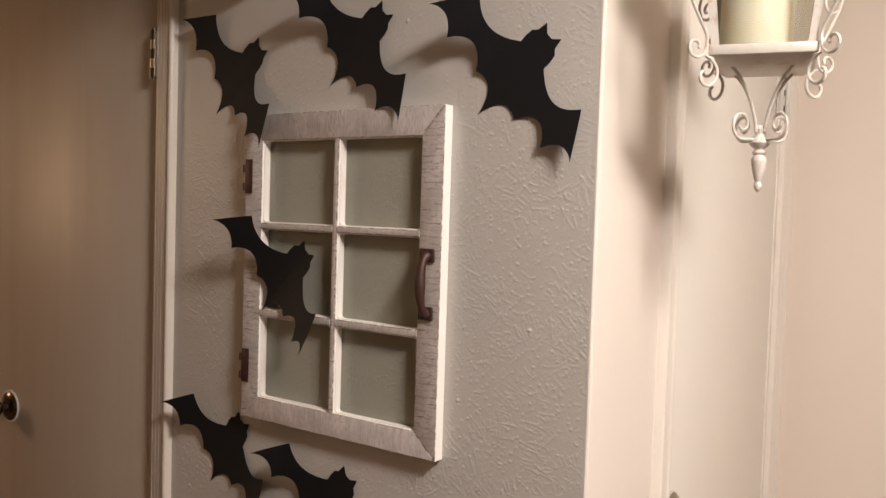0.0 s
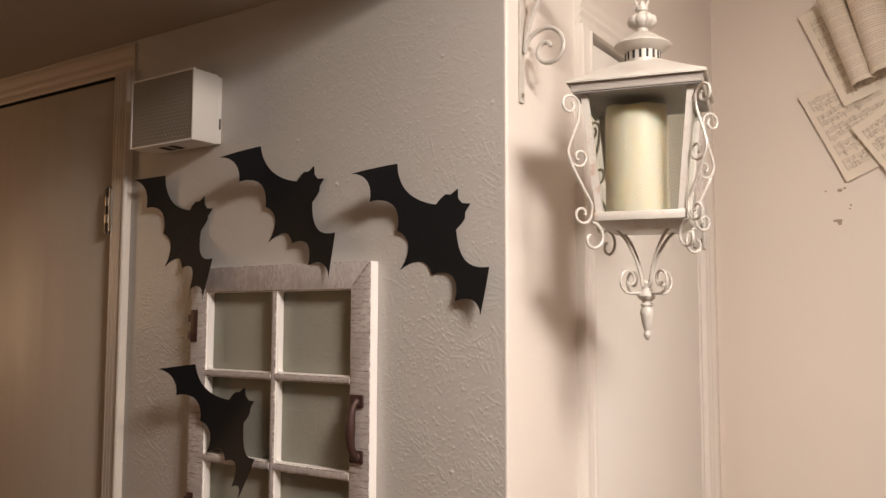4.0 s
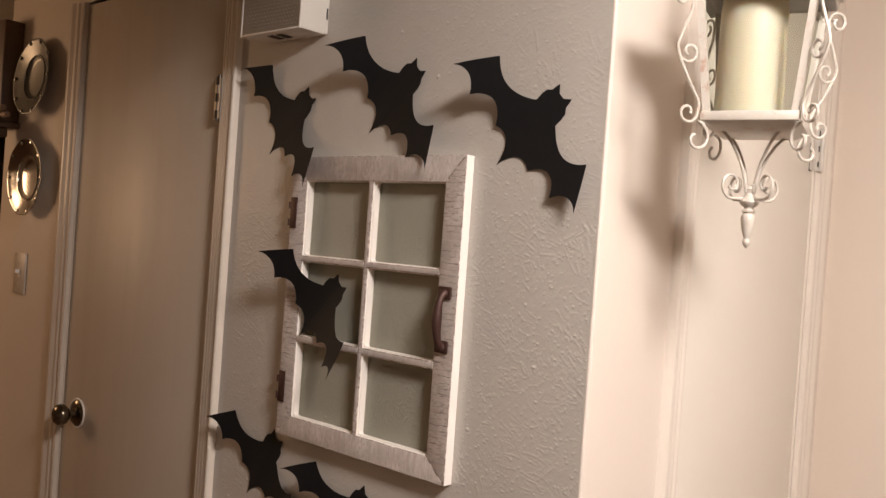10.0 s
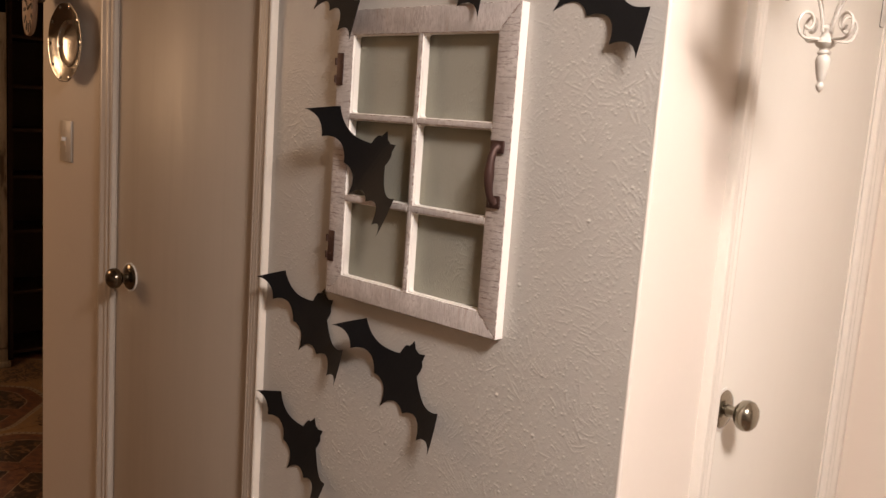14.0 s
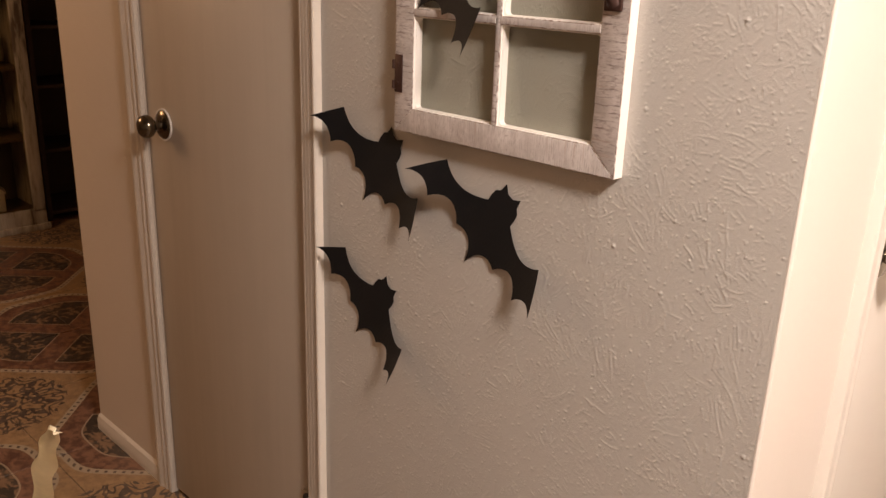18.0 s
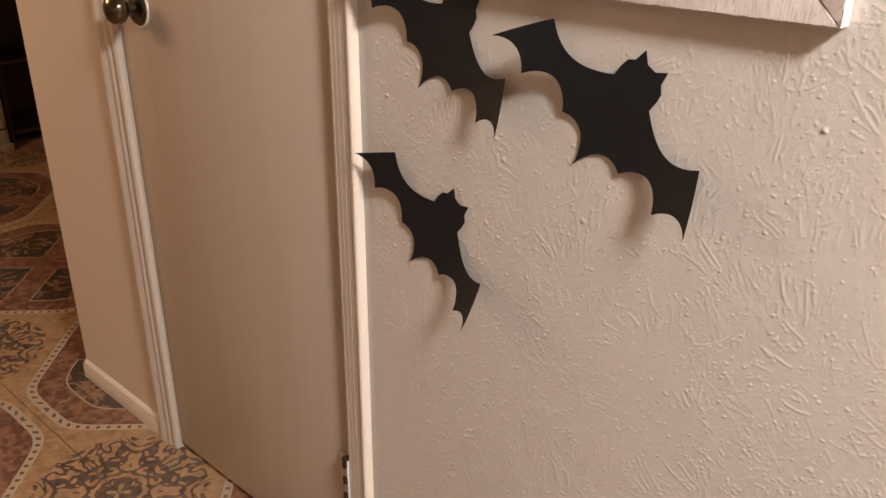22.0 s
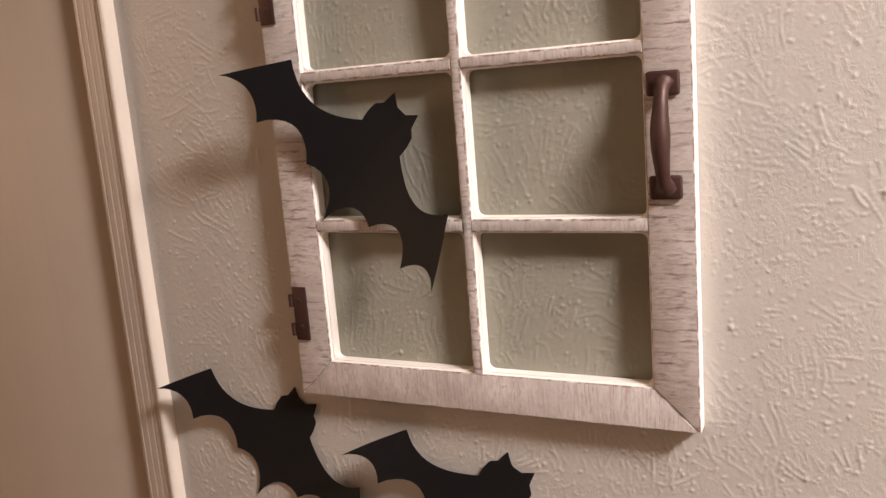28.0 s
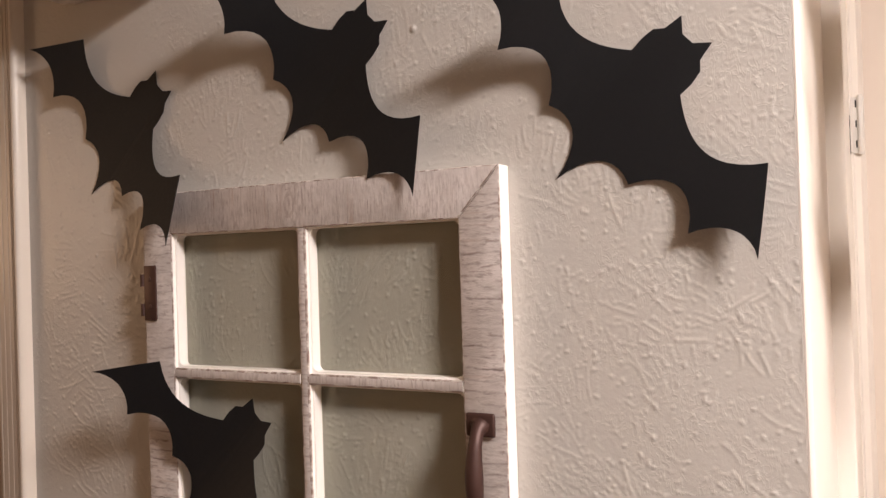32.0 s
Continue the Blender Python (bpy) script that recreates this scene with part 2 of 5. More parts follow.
def candle_wax():
    m, nt, p = nodes_of("ivory_wax")
    vec = coords(nt)
    n = noise_of(nt, vec, 14, 4)
    link(nt, mix_rgb(nt, n, (0.62, 0.575, 0.445), (0.70, 0.655, 0.525)), p.inputs["Base Color"])
    p.inputs["Roughness"].default_value = 0.45
    p.inputs["Subsurface Weight"].default_value = 0.75
    p.inputs["Subsurface Radius"].default_value = (0.02, 0.014, 0.008)
    p.inputs["Subsurface Scale"].default_value = 1.6
    link(nt, bump(nt, noise_of(nt, vec, 60, 4), 0.15, 0.001), p.inputs["Normal"])
    return m


def pane_glass(name, tint, gloss):
    m = bpy.data.materials.new(name)
    m.use_nodes = True
    nt = m.node_tree
    nt.nodes.remove(nt.nodes["Principled BSDF"])
    out = nt.nodes["Material Output"]
    tr = nt.nodes.new("ShaderNodeBsdfTransparent")
    tr.inputs[0].default_value = (*tint, 1)
    gl = nt.nodes.new("ShaderNodeBsdfGlossy")
    gl.inputs["Roughness"].default_value = gloss
    fr = nt.nodes.new("ShaderNodeLayerWeight")
    fr.inputs["Blend"].default_value = 0.12
    mx = nt.nodes.new("ShaderNodeMixShader")
    link(nt, math_node(nt, "MULTIPLY", fr.outputs[0], 0.06), mx.inputs[0])
    link(nt, tr.outputs[0], mx.inputs[1])
    link(nt, gl.outputs[0], mx.inputs[2])
    link(nt, mx.outputs[0], out.inputs[0])
    return m


def whitewashed(name, along):
    """White-washed sawn board; along: index of the axis that the board runs along. Saw marks run across it."""
    m, nt, p = nodes_of(name)
    side = 2 if along == 0 else 0

    def streak(fine, reach, detail):
        v = [reach, reach, reach]
        v[along], v[side] = fine, reach
        return noise_of(nt, coords(nt, "Object", tuple(v)), 1.0, detail, 0.62)

    saw, saw3 = streak(300.0, 85.0, 4), streak(60.0, 24.0, 3)
    saw2 = streak(210.0, 70.0, 4) if along == 0 else streak(90.0, 40.0, 4)
    wear = noise_of(nt, coords(nt), 22, 5, 0.65)
    wear2 = noise_of(nt, coords(nt), 9, 3, 0.6)
    spots = noise_of(nt, coords(nt), 130, 3, 0.6)
    lines = math_node(nt, "MULTIPLY", ramp(nt, saw, [(0.50, (0, 0, 0)), (0.64, (1, 1, 1))]), ramp(nt, wear, [(0.36, (0.15, 0.15, 0.15)), (0.56, (1, 1, 1))]))
    axes = nt.nodes.new("ShaderNodeSeparateXYZ")
    link(nt, coords(nt), axes.inputs[0])
    jitter = noise_of(nt, coords(nt), 30, 3, 0.6)
    phase = math_node(nt, "ADD", math_node(nt, "MULTIPLY", axes.outputs[along], 1700.0 if along == 0 else 640.0), math_node(nt, "MULTIPLY", jitter, 9.0 if along == 0 else 6.0))
    teeth = ramp(nt, math_node(nt, "SINE", phase), [(0.72, (0, 0, 0)), (0.95, (1, 1, 1))])
    dash = ramp(nt, saw2, [(0.46, (0, 0, 0)), (0.60, (1, 1, 1))])
    lines2 = math_node(nt, "MULTIPLY", math_node(nt, "MULTIPLY", teeth, dash), ramp(nt, wear2, [(0.36, (0.15, 0.15, 0.15)), (0.56, (0.9, 0.9, 0.9))]))
    base = mix_rgb(nt, ramp(nt, wear, [(0.38, (0, 0, 0)), (0.62, (1, 1, 1))]), (0.475, 0.43, 0.40), (0.65, 0.60, 0.57))
    base = mix_rgb(nt, math_node(nt, "MULTIPLY", ramp(nt, saw3, [(0.45, (0, 0, 0)), (0.68, (1, 1, 1))]), 0.45), base, (0.52, 0.465, 0.435))
    soft = 0.72 if along == 0 else 1.05
    col = mix_rgb(nt, math_node(nt, "MULTIPLY", lines, 0.62 * soft), base, (0.25, 0.19, 0.165))
    col = mix_rgb(nt, math_node(nt, "MULTIPLY", lines2, soft), col, (0.22, 0.17, 0.155))
    # patches where the wash lies thicker, and warm streaks of bare wood
    pale = ramp(nt, streak(110.0, 14.0, 4), [(0.50, (0, 0, 0)), (0.66, (1, 1, 1))])
    col = mix_rgb(nt, math_node(nt, "MULTIPLY", pale, 0.4), col, (0.70, 0.655, 0.625))
    bare = math_node(nt, "MULTIPLY", ramp(nt, streak(240.0, 9.0, 2), [(0.60, (0, 0, 0)), (0.70, (1, 1, 1))]), ramp(nt, wear2, [(0.42, (0, 0, 0)), (0.6, (1, 1, 1))]))
    col = mix_rgb(nt, math_node(nt, "MULTIPLY", bare, 0.5), col, (0.40, 0.27, 0.20))
    if along == 0:
        # one knot with its rings near the middle of the top rail
        sep = nt.nodes.new("ShaderNodeSeparateXYZ")
        link(nt, coords(nt), sep.inputs[0])
        dx = math_node(nt, "ADD", sep.outputs[0], 0.918)
        dz = math_node(nt, "MULTIPLY", math_node(nt, "ADD", sep.outputs[2], -1.610), 0.45)
        dist = math_node(nt, "SQRT", math_node(nt, "ADD", math_node(nt, "MULTIPLY", dx, dx), math_node(nt, "MULTIPLY", dz, dz)))
        dist = math_node(nt, "ADD", dist, math_node(nt, "MULTIPLY", wear, 0.02))
        ringk = math_node(nt, "GREATER_THAN", math_node(nt, "SINE", math_node(nt, "MULTIPLY", dist, 1250.0)), 0.1)
        near = ramp(nt, math_node(nt, "MULTIPLY", dist, 30.0), [(0.40, (0.38, 0.38, 0.38)), (0.95, (0, 0, 0))])
        col = mix_rgb(nt, math_node(nt, "MULTIPLY", ringk, near), col, (0.27, 0.20, 0.165))
    dots = math_node(nt, "MULTIPLY", ramp(nt, spots, [(0.68, (0, 0, 0)), (0.74, (1, 1, 1))]), 0.5)
    col = mix_rgb(nt, dots, col, (0.22, 0.15, 0.12))
    link(nt, col, p.inputs["Base Color"])
    p.inputs["Roughness"].default_value = 0.62
    link(nt, bump(nt, saw, 0.45, 0.0012), p.inputs["Normal"])
    return m


def worn_edge():
    """Edge of a white-washed board where the wash is rubbed through to brown wood."""
    m, nt, p = nodes_of("rubbed_board_edge")
    n = noise_of(nt, coords(nt), 120, 4, 0.7)
    k = ramp(nt, n, [(0.42, (0.24, 0.175, 0.145)), (0.52, (0.46, 0.40, 0.36)), (0.62, (0.68, 0.635, 0.60))])
    link(nt, k, p.inputs["Base Color"])
    p.inputs["Roughness"].default_value = 0.65
    link(nt, bump(nt, n, 0.5, 0.001), p.inputs["Normal"])
    return m


def cabinet_wood():
    m, nt, p = nodes_of("distressed_white_wood")
    n = noise_of(nt, coords(nt, "Object", (18, 18, 3)), 1.0, 5, 0.65)
    col = ramp(nt, n, [(0.36, (0.09, 0.065, 0.045)), (0.45, (0.30, 0.26, 0.205)), (0.64, (0.44, 0.385, 0.315))])
    link(nt, col, p.inputs["Base Color"])
    p.inputs["Roughness"].default_value = 0.6
    return m


def sheet_paper(name, tone):
    m, nt, p = nodes_of(name)
    n = noise_of(nt, coords(nt), 22, 4)
    link(nt, mix_rgb(nt, n, shade(tone, 0.94), shade(tone, 1.05)), p.inputs["Base Color"])
    p.inputs["Roughness"].default_value = 0.8
    return m


TILE, CX, CY = 0.42, -2.387, 0.41


def tile_material():
    """Glazed tile: quarter medallion at one corner, scrollwork at the other; the pattern repeats every two tiles."""
    m, nt, p = nodes_of("patterned_glazed_tile")
    geo = nt.nodes.new("ShaderNodeNewGeometry")
    sep = nt.nodes.new("ShaderNodeSeparateXYZ")
    link(nt, geo.outputs["Position"], sep.inputs[0])
    period = TILE * 2

    def folded(v, c):
        a = math_node(nt, "ADD", math_node(nt, "DIVIDE", math_node(nt, "SUBTRACT", v, c), period), 100.5)
        return math_node(nt, "MULTIPLY", math_node(nt, "ABSOLUTE", math_node(nt, "SUBTRACT", math_node(nt, "FRACT", a), 0.5)), period)

    ax, ay = folded(sep.outputs[0], CX), folded(sep.outputs[1], CY)
    # soft octagon distance
    total = math_node(nt, "MULTIPLY", math_node(nt, "ADD", ax, ay), 0.775)
    big = math_node(nt, "SMOOTH_MAX", ax, ay)
    bn = nt.nodes[-1]
    bn.inputs[2].default_value = 0.03
    d = math_node(nt, "SMOOTH_MAX", big, total)
    nt.nodes[-1].inputs[2].default_value = 0.06
    comb = nt.nodes.new("ShaderNodeCombineXYZ")
    link(nt, math_node(nt, "ADD", ax, ay), comb.inputs[0])
    link(nt, math_node(nt, "MULTIPLY", ax, ay), comb.inputs[1])
    # scrollwork round the far corner
    sx, sy = math_node(nt, "SUBTRACT", TILE, ax), math_node(nt, "SUBTRACT", TILE, ay)
    fold = nt.nodes.new("ShaderNodeCombineXYZ")
    link(nt, math_node(nt, "MAXIMUM", sx, sy), fold.inputs[0])
    link(nt, math_node(nt, "MINIMUM", sx, sy), fold.inputs[1])
    curl = noise_of(nt, fold.outputs[0], 15, 0.6, 0.35, 2.4)
    ridge = math_node(nt, "ABSOLUTE", math_node(nt, "SUBTRACT", curl, 0.5))
    rad = math_node(nt, "SQRT", math_node(nt, "ADD", math_node(nt, "MULTIPLY", sx, sx), math_node(nt, "MULTIPLY", sy, sy)))
    inner = math_node(nt, "LESS_THAN", math_node(nt, "ADD", rad, math_node(nt, "MULTIPLY", curl, 0.10)), 0.245)
    scroll = math_node(nt, "MULTIPLY", math_node(nt, "LESS_THAN", ridge, 0.080), inner)
    mott = ramp(nt, noise_of(nt, geo.outputs["Position"], 42, 5, 0.68), [(0.30, (0, 0, 0)), (0.70, (1, 1, 1))])
    mott2 = noise_of(nt, geo.outputs["Position"], 9, 3)
    cream = mix_rgb(nt, mott, (0.17, 0.095, 0.045), (0.40, 0.255, 0.135))
    cream = mix_rgb(nt, math_node(nt, "MULTIPLY", mott2, 0.5), cream, (0.34, 0.235, 0.14))
    col = mix_rgb(nt, scroll, cream, mix_rgb(nt, mott, (0.040, 0.029, 0.024), (0.15, 0.105, 0.08)))
    # dotted border
    border = math_node(nt, "MULTIPLY", math_node(nt, "GREATER_THAN", d, 0.378), math_node(nt, "LESS_THAN", d, 0.402))
    ring = math_node(nt, "MULTIPLY", math_node(nt, "GREATER_THAN", d, 0.3845), math_node(nt, "LESS_THAN", d, 0.3955))
    run = math_node(nt, "FRACT", math_node(nt, "MULTIPLY", math_node(nt, "SUBTRACT", ax, ay), 28.0))
    dots = math_node(nt, "MULTIPLY", math_node(nt, "LESS_THAN", run, 0.36), ring)
    col = mix_rgb(nt, border, col, (0.36, 0.29, 0.21))
    col = mix_rgb(nt, dots, col, (0.12, 0.085, 0.065))
    # red-brown field with dark wedges
    red = mix_rgb(nt, ramp(nt, mott, [(0.35, (0, 0, 0)), (0.7, (1, 1, 1))]), (0.115, 0.056, 0.038), (0.225, 0.118, 0.074))
    col = mix_rgb(nt, math_node(nt, "LESS_THAN", d, 0.378), col, red)
    off = math_node(nt, "ABSOLUTE", math_node(nt, "SUBTRACT", ax, ay))
    wedge = math_node(nt, "MULTIPLY", math_node(nt, "LESS_THAN", d, 0.305), math_node(nt, "GREATER_THAN", off, 0.062))
    rim = math_node(nt, "MULTIPLY", math_node(nt, "LESS_THAN", d, 0.310), math_node(nt, "GREATER_THAN", off, 0.057))
    leaf = noise_of(nt, fold.outputs[0], 22, 2, 0.5, 1.6)
    dark = mix_rgb(nt, ramp(nt, leaf, [(0.5, (0, 0, 0)), (0.62, (1, 1, 1))]), (0.055, 0.040, 0.031), (0.22, 0.135, 0.08))
    col = mix_rgb(nt, rim, col, (0.33, 0.25, 0.175))
    col = mix_rgb(nt, wedge, col, dark)
    link(nt, col, p.inputs["Base Color"])
    link(nt, math_node(nt, "ADD", math_node(nt, "MULTIPLY", mott, 0.25), 0.28), p.inputs["Roughness"])
    link(nt, bump(nt, mott, 0.15, 0.0008), p.inputs["Normal"])
    return m


M_LAMP = lantern_paint()
M_WAX = candle_wax()
M_GLASS = pane_glass("clear_glass", (0.93, 0.94, 0.92), 0.02)
M_GLASSDIM = pane_glass("dimming_cabinet_glass", (0.86, 0.83, 0.76), 0.10)
M_PANE = pane_glass("greenish_pane", (0.86, 0.865, 0.83), 0.08)
M_WOODX, M_WOODZ = whitewashed("whitewashed_rail", 0), whitewashed("whitewashed_stile", 2)
M_JAMB = plain("white_jamb_paint", (0.92, 0.88, 0.83), 0.40, spread=0.04, grain=80, blotch=20)
M_CABINET = cabinet_wood()
M_WORN = worn_edge()
M_PAPER, M_PAPER2 = sheet_paper("aged_sheet_paper", (0.80, 0.71, 0.585)), sheet_paper("paler_sheet_paper", (0.80, 0.71, 0.58))
M_INK = plain("faded_ink", (0.40, 0.32, 0.24), 0.8, spread=0.2)
M_INK2 = plain("pale_faded_ink", (0.54, 0.455, 0.36), 0.8, spread=0.2)
M_TILE = tile_material()


# ---- mesh helpers ----
def mesh_of(name, bm, material, smooth=None):
    bmesh.ops.recalc_face_normals(bm, faces=bm.faces[:])
    me = bpy.data.meshes.new(name)
    if smooth is not None:
        for f in bm.faces:
            f.smooth = True
        for e in bm.edges:
            if len(e.link_faces) == 2 and e.calc_face_angle(0) > radians(smooth):
                e.smooth = False
    bm.to_mesh(me)
    bm.free()
    for mat in material if isinstance(material, (list, tuple)) else (material,):
        me.materials.append(mat)
    return me


def part(name, bm, material, parent, label="", smooth=40):
    ob = new(name, mesh_of(name, bm, material, smooth))
    ob.parent = parent
    return tagged(ob, label) if label else ob


def thing(name, label, category, at=(0, 0, 0), group=""):
    ob = new(name)
    ob.location = at
    return tagged(ob, label, category, group)


def single(name, bm, material, label, category, at=(0, 0, 0), group="", kind="", smooth=40):
    ob = new(name, mesh_of(name, bm, material, smooth))
    ob.location = at
    return tagged(ob, label, category, group, kind)


def add_box(bm, lo, hi, bevel=0.0, segs=2):
    c = [(a + b) / 2 for a, b in zip(lo, hi)]
    s = [b - a for a, b in zip(lo, hi)]
    g = bmesh.ops.create_cube(bm, size=1.0, matrix=Matrix.Translation(c) @ Matrix.Diagonal((*s, 1)))
    if bevel > 0:
        es = {e for v in g["verts"] for e in v.link_edges}
        bmesh.ops.bevel(bm, geom=list(es), offset=bevel, segments=segs, affect="EDGES", profile=0.5)
    return bm


def box(lo, hi, bevel=0.0, segs=2):
    return add_box(bmesh.new(), lo, hi, bevel, segs)


def add_lathe(bm, profile, n=32, m=Matrix(), wave=None):
    """Turns (r, z) pairs about the z axis. wave(angle): a factor on r."""
    rings = []
    for r, z in profile:
        if r < 1e-6:
            rings.append([bm.verts.new(m @ Vector((0, 0, z)))])
        else:
            ring = []
            for i in range(n):
                a = 2 * math.pi * i / n
                k = wave(a, r) if wave else 1.0
                ring.append(bm.verts.new(m @ Vector((r * k * math.cos(a), r * k * math.sin(a), z))))
            rings.append(ring)
    for a, b in zip(rings, rings[1:]):
        for i in range(n):
            j = (i + 1) % n
            if len(a) == 1 and len(b) == 1:
                continue
            if len(a) == 1:
                bm.faces.new((a[0], b[i], b[j]))
            elif len(b) == 1:
                bm.faces.new((a[i], a[j], b[0]))
            else:
                bm.faces.new((a[i], a[j], b[j], b[i]))
    return bm


def lathe(profile, n=32, m=Matrix(), wave=None):
    return add_lathe(bmesh.new(), profile, n, m, wave)


def add_tube(bm, pts, radius, n=8, taper=None):
    """A round rod along a polyline. taper(k): a factor on the radius, k from 0 to 1."""
    pts = [Vector(p) for p in pts]
    rings, up = [], None
    for i, p in enumerate(pts):
        d = (pts[min(i + 1, len(pts) - 1)] - pts[max(i - 1, 0)]).normalized()
        if up is None:
            up = d.orthogonal().normalized()
        up = (up - d * up.dot(d)).normalized()
        side = d.cross(up)
        r = radius * (taper(i / (len(pts) - 1)) if taper else 1)
        rings.append([bm.verts.new(p + (up * math.cos(2 * math.pi * k / n) + side * math.sin(2 * math.pi * k / n)) * r) for k in range(n)])
    for a, b in zip(rings, rings[1:]):
        for k in range(n):
            bm.faces.new((a[k], a[(k + 1) % n], b[(k + 1) % n], b[k]))
    bm.faces.new(rings[0])
    bm.faces.new(rings[-1])
    return bm


def spiral(c, r0, r1, a0, a1, n=18):
    """Plane spiral round c, as (u, w) pairs; angles in degrees."""
    out = []
    for i in range(n + 1):
        k = i / n
        r, a = r0 + (r1 - r0) * k, radians(a0 + (a1 - a0) * k)
        out.append((c[0] + r * math.cos(a), c[1] + r * math.sin(a)))
    return out


def smooth_line(pts, n=6):
    """Catmull-Rom through the points."""
    p = [Vector(q) for q in pts]
    p = [2 * p[0] - p[1], *p, 2 * p[-1] - p[-2]]
    out = []
    for a, b, c, d in zip(p, p[1:], p[2:], p[3:]):
        for i in range(n):
            t = i / n
            out.append(0.5 * (2 * b + (c - a) * t + (2 * a - 5 * b + 4 * c - d) * t * t + (3 * b - a - 3 * c + d) * t ** 3))
    return out + [p[-2]]


def extrude_profile(profile, a, b, u, w):
    """A moulding: (s, h) pairs laid along u and w, swept straight from a to b."""
    bm = bmesh.new()
    a, b, u, w = Vector(a), Vector(b), Vector(u), Vector(w)
    ends = [[bm.verts.new(e + u * s + w * h) for s, h in profile] for e in (a, b)]
    n = len(profile)
    for i in range(n):
        j = (i + 1) % n
        bm.faces.new((ends[0][i], ends[0][j], ends[1][j], ends[1][i]))
    bm.faces.new(ends[0])
    bm.faces.new(ends[1])
    return bm


def structure(name, bm, material, label, category, smooth=30):
    return single(name, bm, material, label, category, kind="structure", smooth=smooth)


# ---- walls, ceilings, floor bed ----
T = 0.11
wall_grey = structure("wall_grey", box((-1.368, W, FLOOR), (XR - 0.0056, W + T, ZLOW + 0.30)), M_GREY, "grey painted wall with rough hand-trowelled plaster", "wall")
structure("wall_beige", box((XL, W, FLOOR), (-2.03, W + T, ZLOW + 0.30)), M_BEIGE, "smooth beige wall beside the closet door", "wall")
structure("wall_over_closet", box((-2.03, W, 2.06), (-1.368, W + T, ZLOW + 0.30)), M_BEIGE, "strip of beige wall above the closet door", "wall")
structure("wall_end_return", box((XL, W + T, FLOOR), (XL + T, 2.7, ZLOW + 0.30)), M_BEIGE, "beige return wall at the dining opening", "wall")
structure("wall_closet_back", box((XL + T, 1.75, FLOOR), (XR - T, 1.80, ZLOW + 0.30)), M_DARKROOM, "plain wall at the back of the closet", "wall")
structure("wall_side_near", box((XR - T, W + T, FLOOR), (XR, 1.276, ZHIGH)), M_SIDE, "smooth pale wall beside the white door", "wall")
bm = extrude_profile([(0, 0), (0.0016, -0.0003), (0.0032, 0.0003), (0.0046, 0.0016), (0.0053, 0.0034), (0.0055, 0.006), (0.0055, T), (0, T)], (XR - 0.0055, W, FLOOR), (XR - 0.0055, W, ZHIGH), (1, 0, 0), (0, 1, 0))
structure("wall_side_corner", bm, M_SIDE, "pale painted rounded end of the grey wall", "wall")
structure("wall_side_far", box((XR - T, 1.946, FLOOR), (XR, YE + T, ZHIGH)), M_SIDE, "smooth pale wall between the white door and the corner", "wall")
structure("wall_side_over", box((XR - T, 1.276, 2.045), (XR, 1.946, ZHIGH)), M_SIDE, "smooth pale wall above the white door", "wall")
structure("wall_end", box((XR, YE, FLOOR), (1.75, YE + T, ZHIGH)), M_PEACH, "smooth cream wall with sheet music pinned on it", "wall")
structure("wall_right", box((1.75, -1.9, FLOOR), (1.75 + T, YE + T, ZHIGH)), M_UNSEEN, "plain wall out of view, darkened to limit bounce light", "wall")
structure("wall_behind", box((-5.1, -1.9 - T, FLOOR), (1.75 + T, -1.9, ZHIGH)), M_UNSEEN, "plain wall out of view, darkened to limit bounce light", "wall")
structure("wall_dining_far", box((-5.1 - T, -1.9 - T, FLOOR), (-5.1, 2.7 + T, ZHIGH)), M_DARKROOM, "dark brown wall of the dining room", "wall")
structure("wall_dining_end", box((-5.1, 2.7, FLOOR), (XL + T, 2.7 + T, ZHIGH)), M_DARKROOM, "dark brown wall of the dining room", "wall")
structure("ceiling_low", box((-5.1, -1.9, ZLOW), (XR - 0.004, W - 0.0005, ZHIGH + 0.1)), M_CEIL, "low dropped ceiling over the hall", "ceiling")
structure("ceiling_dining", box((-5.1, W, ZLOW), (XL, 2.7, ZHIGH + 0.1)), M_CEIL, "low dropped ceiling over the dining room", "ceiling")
structure("ceiling_high", box((XR - 0.004, -1.9, ZHIGH), (1.75, YE, ZHIGH + 0.1)), M_PEACH, "cream painted ceiling", "ceiling")
floor = structure("floor", box((-5.2, -2.0, FLOOR - 0.08), (1.86, 2.8, FLOOR - 0.003)), M_SUB, "floor of large patterned brown glazed tiles", "floor")


